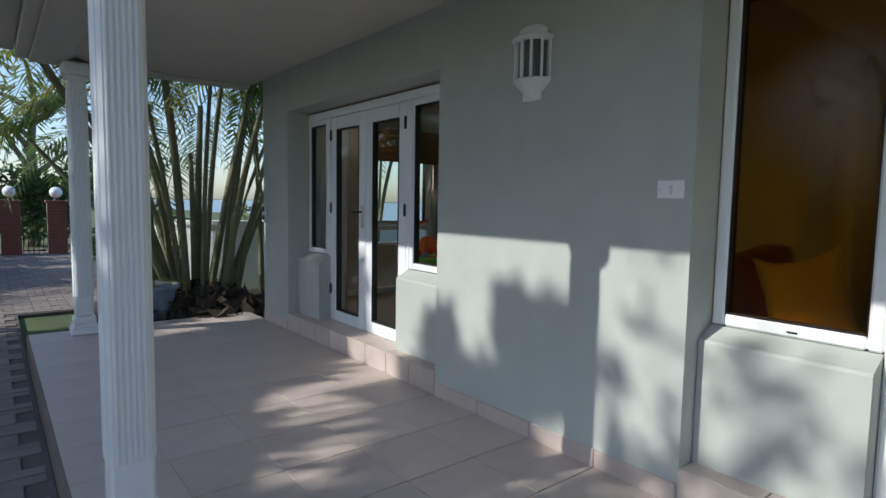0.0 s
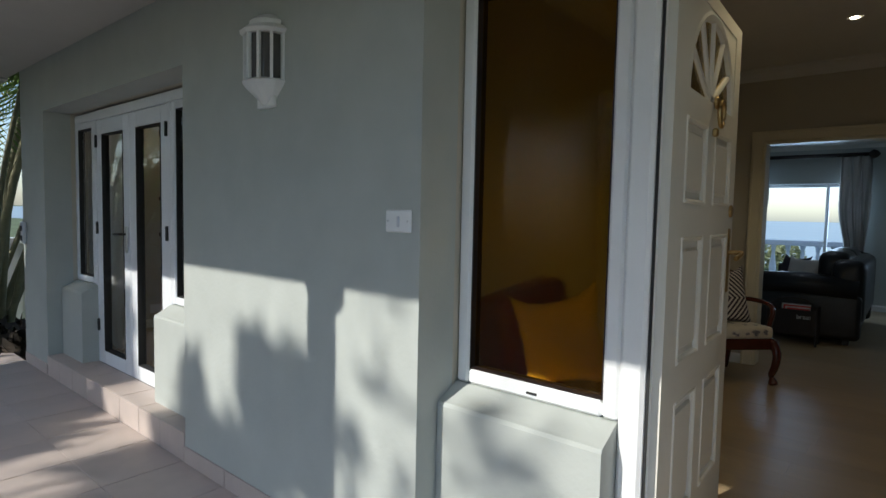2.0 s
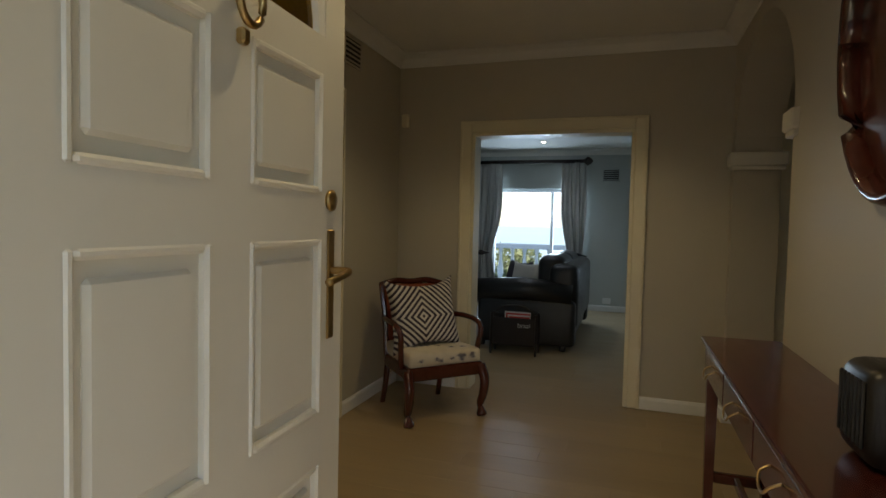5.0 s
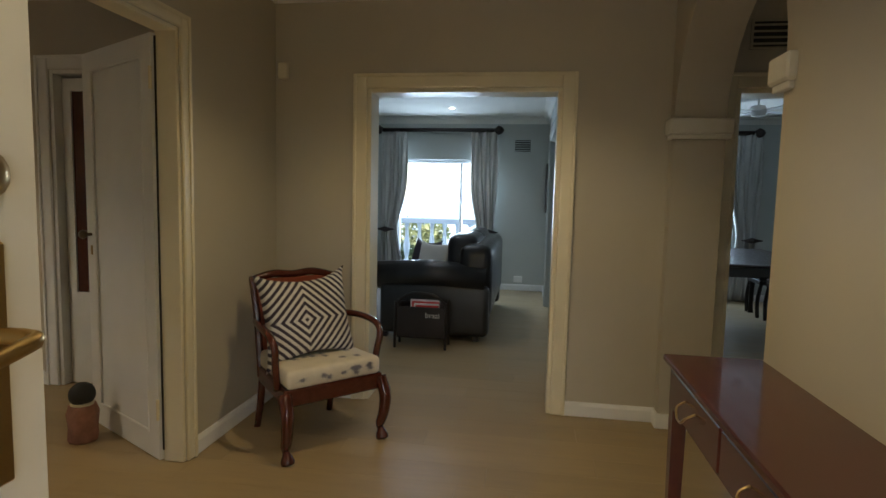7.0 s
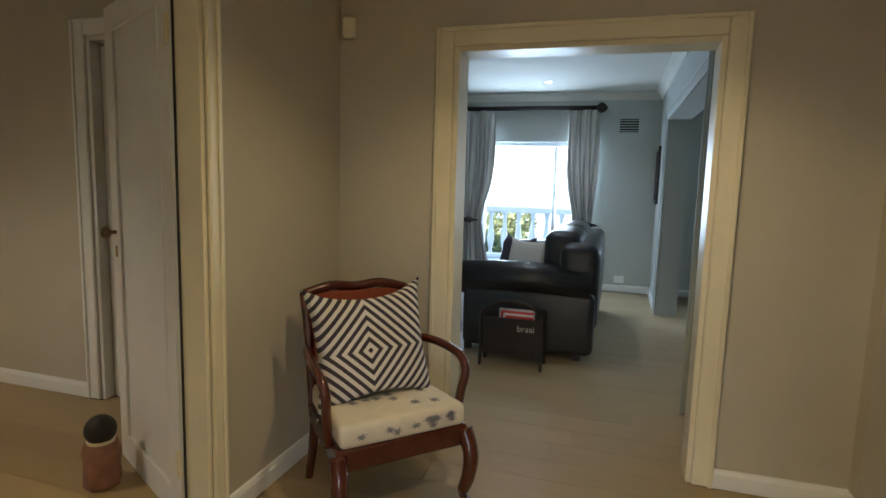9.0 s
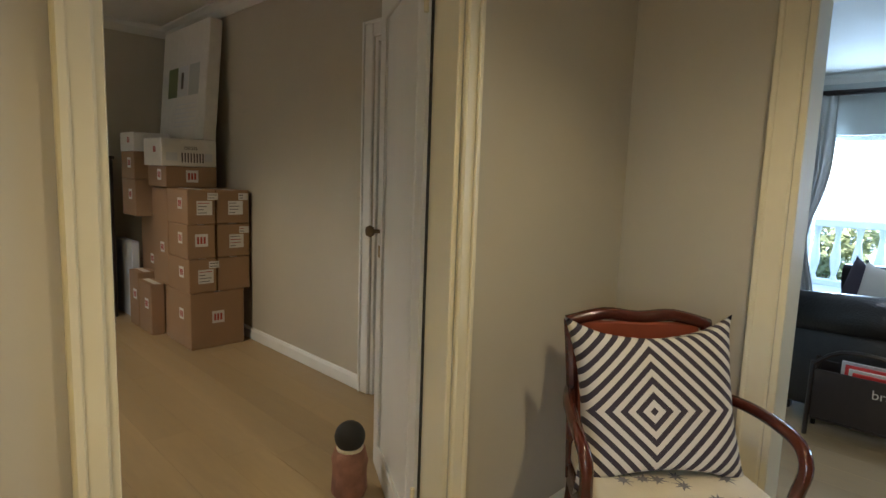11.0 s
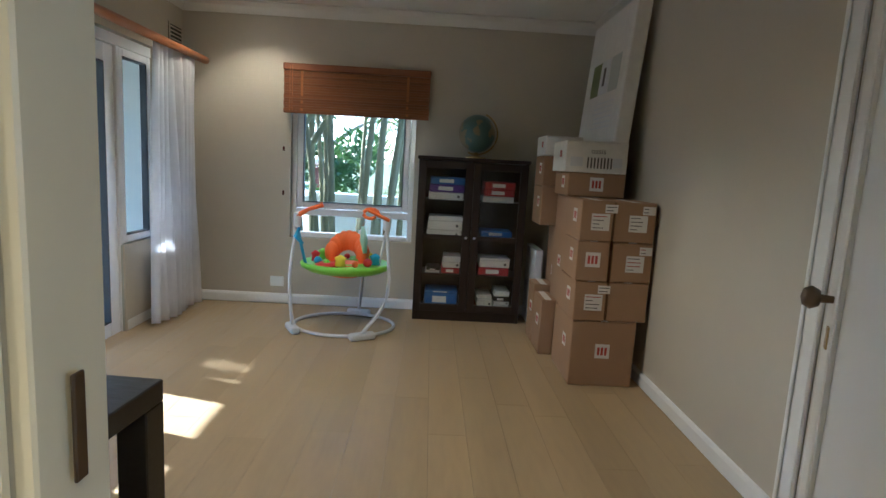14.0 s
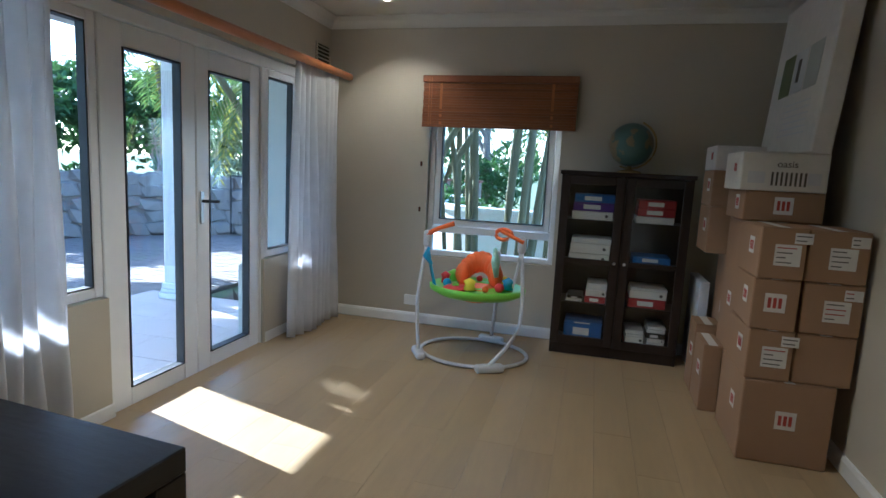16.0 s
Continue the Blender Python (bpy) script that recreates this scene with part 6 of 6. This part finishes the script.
# trees and bushes
def tree(name, label, x, y, h, crown, n, size, material, seed, lean=0.0, r=0.16):
    rnd = random.Random(seed)
    t = thing(name, label, "tree", pose(x, y, DZ - 0.06))
    trunk = smooth_path([(0, 0, 0), (lean * 0.3 + 0.1, 0.05, h * 0.33), (lean * 0.7 - 0.08, 0, h * 0.66), (lean, 0, h)], 4)
    part("trunk", tube(trunk, [r * (1 - 0.6 * k / (len(trunk) - 1)) for k in range(len(trunk))], 10), TRUNK, t, smooth=True)
    cs = []
    for k in range(9):
        a = 2 * math.pi * k / 9 + rnd.random()
        rr = crown * rnd.uniform(0.35, 0.95)
        e = Vector((lean + rr * math.cos(a), rr * math.sin(a), h + crown * rnd.uniform(-0.35, 0.6)))
        s = Vector(trunk[rnd.randrange(len(trunk) // 2, len(trunk))])
        mid = s.lerp(e, 0.5) + Vector((0, 0, 0.12 * crown))
        part("limb", tube(smooth_path([s, mid, e], 3), [r * 0.42, r * 0.38, r * 0.33, r * 0.28, r * 0.22, r * 0.16, r * 0.1], 6), TRUNK, t)
        cs.append((*e, crown * rnd.uniform(0.28, 0.5)))
        cs.append((*(mid + Vector((rnd.uniform(-0.4, 0.4), rnd.uniform(-0.4, 0.4), 0.3))), crown * rnd.uniform(0.2, 0.35)))
    leaf_cloud("crown", cs, n, size, material, t, seed)
    return t


def bush(label, x, y, w, h, n, size, material, seed, z=None):
    rnd = random.Random(seed)
    t = thing("bush", label, "bush", pose(x, y, DZ if z is None else z), group="garden bushes")
    cs = [(rnd.uniform(-w, w) * 0.7, rnd.uniform(-w, w) * 0.7, h * rnd.uniform(0.2, 0.8), min(w, h) * rnd.uniform(0.3, 0.5)) for _ in range(9)]
    for k in range(4):
        part("twig", tube([(0.1 * k - 0.15, 0, -0.05), (cs[k][0] * 0.6, cs[k][1] * 0.6, cs[k][2])], [0.02, 0.008], 6), TRUNK, t)
    leaf_cloud("foliage", cs, n, size, material, t, seed)


run_wall("bank", [(-9.5, 5.0), (-6.6, 8.4), (-4.7, 10.8), (-3.3, 12.8), (-1.6, 14.2), (0.0, 15.2)], DZ - 0.1, 0.80, 1.3, SOIL, "planted earth bank behind the stone wall")
bush("dense dark green shrub on the bank", -4.6, 11.4, 1.3, 2.6, 2600, 0.11, BUSH, 1, 0.75)
bush("dense dark green shrub on the bank", -3.6, 13.4, 1.4, 3.0, 2600, 0.12, BUSH, 2, 0.75)
bush("pale flowering shrub on the bank", -1.9, 14.6, 1.2, 2.2, 2200, 0.09, PALE, 3, 0.75)
bush("bright green shrub hanging over the stone wall", -0.3, 15.0, 1.1, 1.5, 1800, 0.09, BUSH, 4, 0.75)
bush("broad dark shrub behind the bank", -6.5, 12.5, 2.0, 4.5, 3000, 0.15, BUSH, 5)
bush("broad pale shrub behind the bank", -2.5, 17.5, 2.4, 4.2, 3000, 0.14, PALE, 6)
bush("low green shrub near the gate", 0.6, 17.0, 0.9, 1.4, 1500, 0.09, BUSH, 7)
bush("green hedge behind the white wall", 4.5, 12.5, 1.4, 1.6, 1800, 0.10, BUSH, 8)
bush("green hedge behind the white wall", 7.0, 13.0, 1.5, 1.5, 1500, 0.10, PALE, 9)
bush("green hedge behind the gate", 2.5, 22.0, 2.2, 3.0, 2600, 0.14, BUSH, 10)
bush("reddish-green shrub above the stone wall", 1.0, 19.0, 0.7, 1.9, 900, 0.10, PALE, 11)
tree("garden_tree", "tall grey-barked tree behind the gate", 2.6, 22.5, 4.5, 3.6, 1200, 0.13, PALE, 31, 0.2, 0.22)
tree("garden_tree", "slender tree behind the gate", -0.6, 24.0, 5.0, 3.6, 1200, 0.14, PALE, 32, -0.3, 0.2)
tree("garden_tree", "leafy tree beyond the white garden wall", 9.5, 18.0, 4.2, 3.0, 700, 0.13, BUSH, 33, 0.3, 0.2)
tree("garden_tree", "leafy tree on the bank", -5.5, 15.5, 2.6, 2.2, 2000, 0.14, BUSH, 34, 0.2, 0.2)
tree("garden_tree", "leafy shade tree across the drive", -6.2, 6.3, 4.6, 2.1, 3600, 0.19, BUSH, 35, 0.3, 0.2)
tree("garden_tree", "leafy shade tree across the drive", -6.2, 8.4, 5.1, 2.4, 4200, 0.19, BUSH, 36, 0.3, 0.2)
tree("garden_tree", "leafy shade tree across the drive", -6.0, 2.7, 4.5, 2.1, 3000, 0.19, BUSH, 37, 0.2, 0.2)

# Unseen slim trees added to shape the sun patches on wall and floor.
tree("garden_tree", "unseen slim leafy tree added to shade wall and floor", -7.0, 6.35, 7.6, 0.75, 1300, 0.15, BUSH, 38, 0.1, 0.14)
tree("garden_tree", "unseen slim sparse tree added to mottle the sunlight", -7.0, 4.9, 7.8, 1.2, 170, 0.12, BUSH, 39, 0.1, 0.07)
tree("garden_tree", "unseen slim leafy tree added to shade wall and floor", -7.0, 8.75, 7.9, 0.8, 1100, 0.15, BUSH, 40, 0.1, 0.12)

# gate piers with globe lamps
for x in (2.0, 3.0, 0.9):
    pr = thing("gate_pier", "red-brown brick gate pier", "gate pier", pose(x, 19.0, DZ - 0.05), group="gate piers")
    part("core", box(-0.21, 0.21, -0.21, 0.21, 0, 1.42), GROUT, pr)
    for row in range(16):
        for s in range(2):
            a = -0.22 + 0.22 * s
            part("brick", box(a + 0.004, a + 0.216, -0.225, -0.205, 0.01 + 0.088 * row, 0.09 + 0.088 * row), REDBRICK, pr)
    part("cap", box(-0.25, 0.25, -0.25, 0.25, 1.42, 1.48, 0.01), REDBRICK, pr)
    gb = thing("globe_lamp", "white opal globe lamp on the gate pier", "lamp", pose(x, 19.0, DZ - 0.05 + 1.48), group="globe lamps")
    part("neck", lathe([(0.07, 0), (0.05, 0.03), (0.04, 0.08)], 14), BLACK, gb)
    bm = bmesh.new()
    bmesh.ops.create_uvsphere(bm, u_segments=18, v_segments=12, radius=0.15)
    part("globe", bm, GLOBEW, gb, smooth=True).location = (0, 0, 0.21)
for x0, x1 in ((2.25, 2.75), (1.15, 1.75)):
    fc = thing("iron_fence", "dark iron fence panel between the gate piers", "fence", pose(x0, 19.0, DZ - 0.05))
    for z in (0.12, 1.1):
        part("rail", box(0, x1 - x0, -0.015, 0.015, z, z + 0.035), BLACK, fc)
    for k in range(int((x1 - x0) / 0.11) + 1):
        part("bar", tube([(0.11 * k, 0, 0.03), (0.11 * k, 0, 1.28)], 0.011, 6), BLACK, fc)

# balcony beyond the living room
setting("balcony_slab", box(LX + 0.2, 15.4, -4.5, 6.0, -0.25, -0.02), WHITE, "white balcony slab")
bl = thing("balustrade", "white balustrade along the balcony", "balustrade", pose(15.2, 0, -0.02))
part("rail", box(-0.10, 0.10, -4.4, 5.0, 0.82, 0.92, 0.015), WHITE, bl)
part("bottom_rail", box(-0.09, 0.09, -4.4, 5.0, 0.0, 0.08, 0.01), WHITE, bl)
prof = bpy.data.meshes.new("baluster")
bm = lathe([(0.05, 0.08), (0.03, 0.14), (0.06, 0.30), (0.065, 0.38), (0.035, 0.60), (0.03, 0.70), (0.05, 0.82)], 12)
bm.to_mesh(prof)
bm.free()
prof.materials.append(WHITE)
for k in range(38):
    ob = new("baluster", prof)
    ob.parent = bl
    ob.location = (0, -4.3 + 0.245 * k, 0)
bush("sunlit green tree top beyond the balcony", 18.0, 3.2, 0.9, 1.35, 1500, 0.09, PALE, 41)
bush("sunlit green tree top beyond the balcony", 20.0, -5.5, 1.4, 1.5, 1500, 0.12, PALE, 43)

# Added sheet that mirrors the sky to brighten the balcony view.
wa = bmesh.new()
bmesh.ops.create_grid(wa, x_segments=1, y_segments=1, size=740)
bmesh.ops.translate(wa, vec=(762, 0, DZ - 0.03), verts=wa.verts)
setting("water", wa, SKYSHEET, "added glossy sheet reflecting the sky beyond the garden")
# Unseen shrubs added to cut the skylight that reaches the house front.
for x, y, hh, k in ((-9.5, 3.0, 5.5, 51), (-9.8, -0.5, 5.0, 52), (-9.0, 6.5, 5.0, 53)):
    bush("unseen tall shrub added across the drive to block skylight", x, y, 2.2, hh, 2600, 0.2, BUSH, k)

# ---- pieces: porch tiles, floor planks, paving ----
pt = thing("porch_floor", "pink-beige square tiles of the porch floor", "floor", pose(0, 0, PZ - 0.012), kind="structure")
tile = bpy.data.meshes.new("tile")
bm = box(-0.2135, 0.2135, -0.2235, 0.2235, 0, 0.012, 0.002)
bm.to_mesh(tile)
bm.free()
tile.materials.append(TILE)
for i in range(5):
    for j in range(22):
        ob = new("tile", tile)
        ob.parent = pt
        ob.location = (1.855 + 0.4285 * (i + 0.5), 7.225 - 0.4535 * (j + 0.5) + 0.001 * math.sin(9 * i + j), 0.0004 * math.sin(5 * i + 7 * j))

rnd = random.Random(7)
setting("floor", box(FI - 0.08, LX, DY, 6.58, -0.10, -0.010), DARKWOOD, "dark underlay of the laminate floor")
pl = thing("floor_planks", "pale oak laminate planks of the hall and office floor", "floor", kind="structure")
sv, sf = [], []
for i in range(47):
    x0 = 4.24 + 0.188 * i
    y = DY - rnd.uniform(0, 1.28)
    while y < 6.58:
        a, b = max(y, DY), min(y + 1.28, 6.58)
        y += 1.28
        if b - a < 0.03:
            continue
        if x0 < 8.1 and b > -1.0:
            v, q = [], []
            slab_faces(v, q, x0 + 0.0006, x0 + 0.1874, a + 0.0006, b - 0.0006, -0.010, 0.0)
            raw("plank", v, q, OAK, pl)
        else:
            slab_faces(sv, sf, x0 + 0.0006, x0 + 0.1874, a + 0.0006, b - 0.0006, -0.010, 0.0)
tagged(raw("far_planks", sv, sf, OAK), "pale oak laminate planks of the far rooms", "floor", kind="stuff")
sv, sf = [], []
for i in range(78):
    for j in range(165):
        x0, y0 = -4.4 + 0.105 * i - 0.3, 2.5 + 0.106 * j
        if x0 > 1.62 and (y0 < 9.7 or x0 > 3.3):
            continue
        if (i // 2 + j // 2) % 2 == 0:
            if i % 2 == 0:
                slab_faces(sv, sf, x0, x0 + 0.203, y0, y0 + 0.098, DZ - 0.06, DZ + rnd.uniform(-0.003, 0.003))
        elif j % 2 == 0:
            slab_faces(sv, sf, x0, x0 + 0.098, y0, y0 + 0.204, DZ - 0.06, DZ + rnd.uniform(-0.003, 0.003))
tagged(raw("brick_paving", sv, sf, BRICKP), "weathered grey-brown brick paving of the drive", "paving", kind="stuff")
bed = box(-9.5, 1.835, -3.0, 21.0, DZ - 0.12, DZ - 0.012)
box(1.836, 3.5, 9.65, 21.0, DZ - 0.12, DZ - 0.012, 0, bed)
setting("drive_bed", bed, mat("paving_joint", (0.13, 0.11, 0.095), 0.95, var=0.2, scale=4, bump=0.3), "sandy bed and joints of the paving")
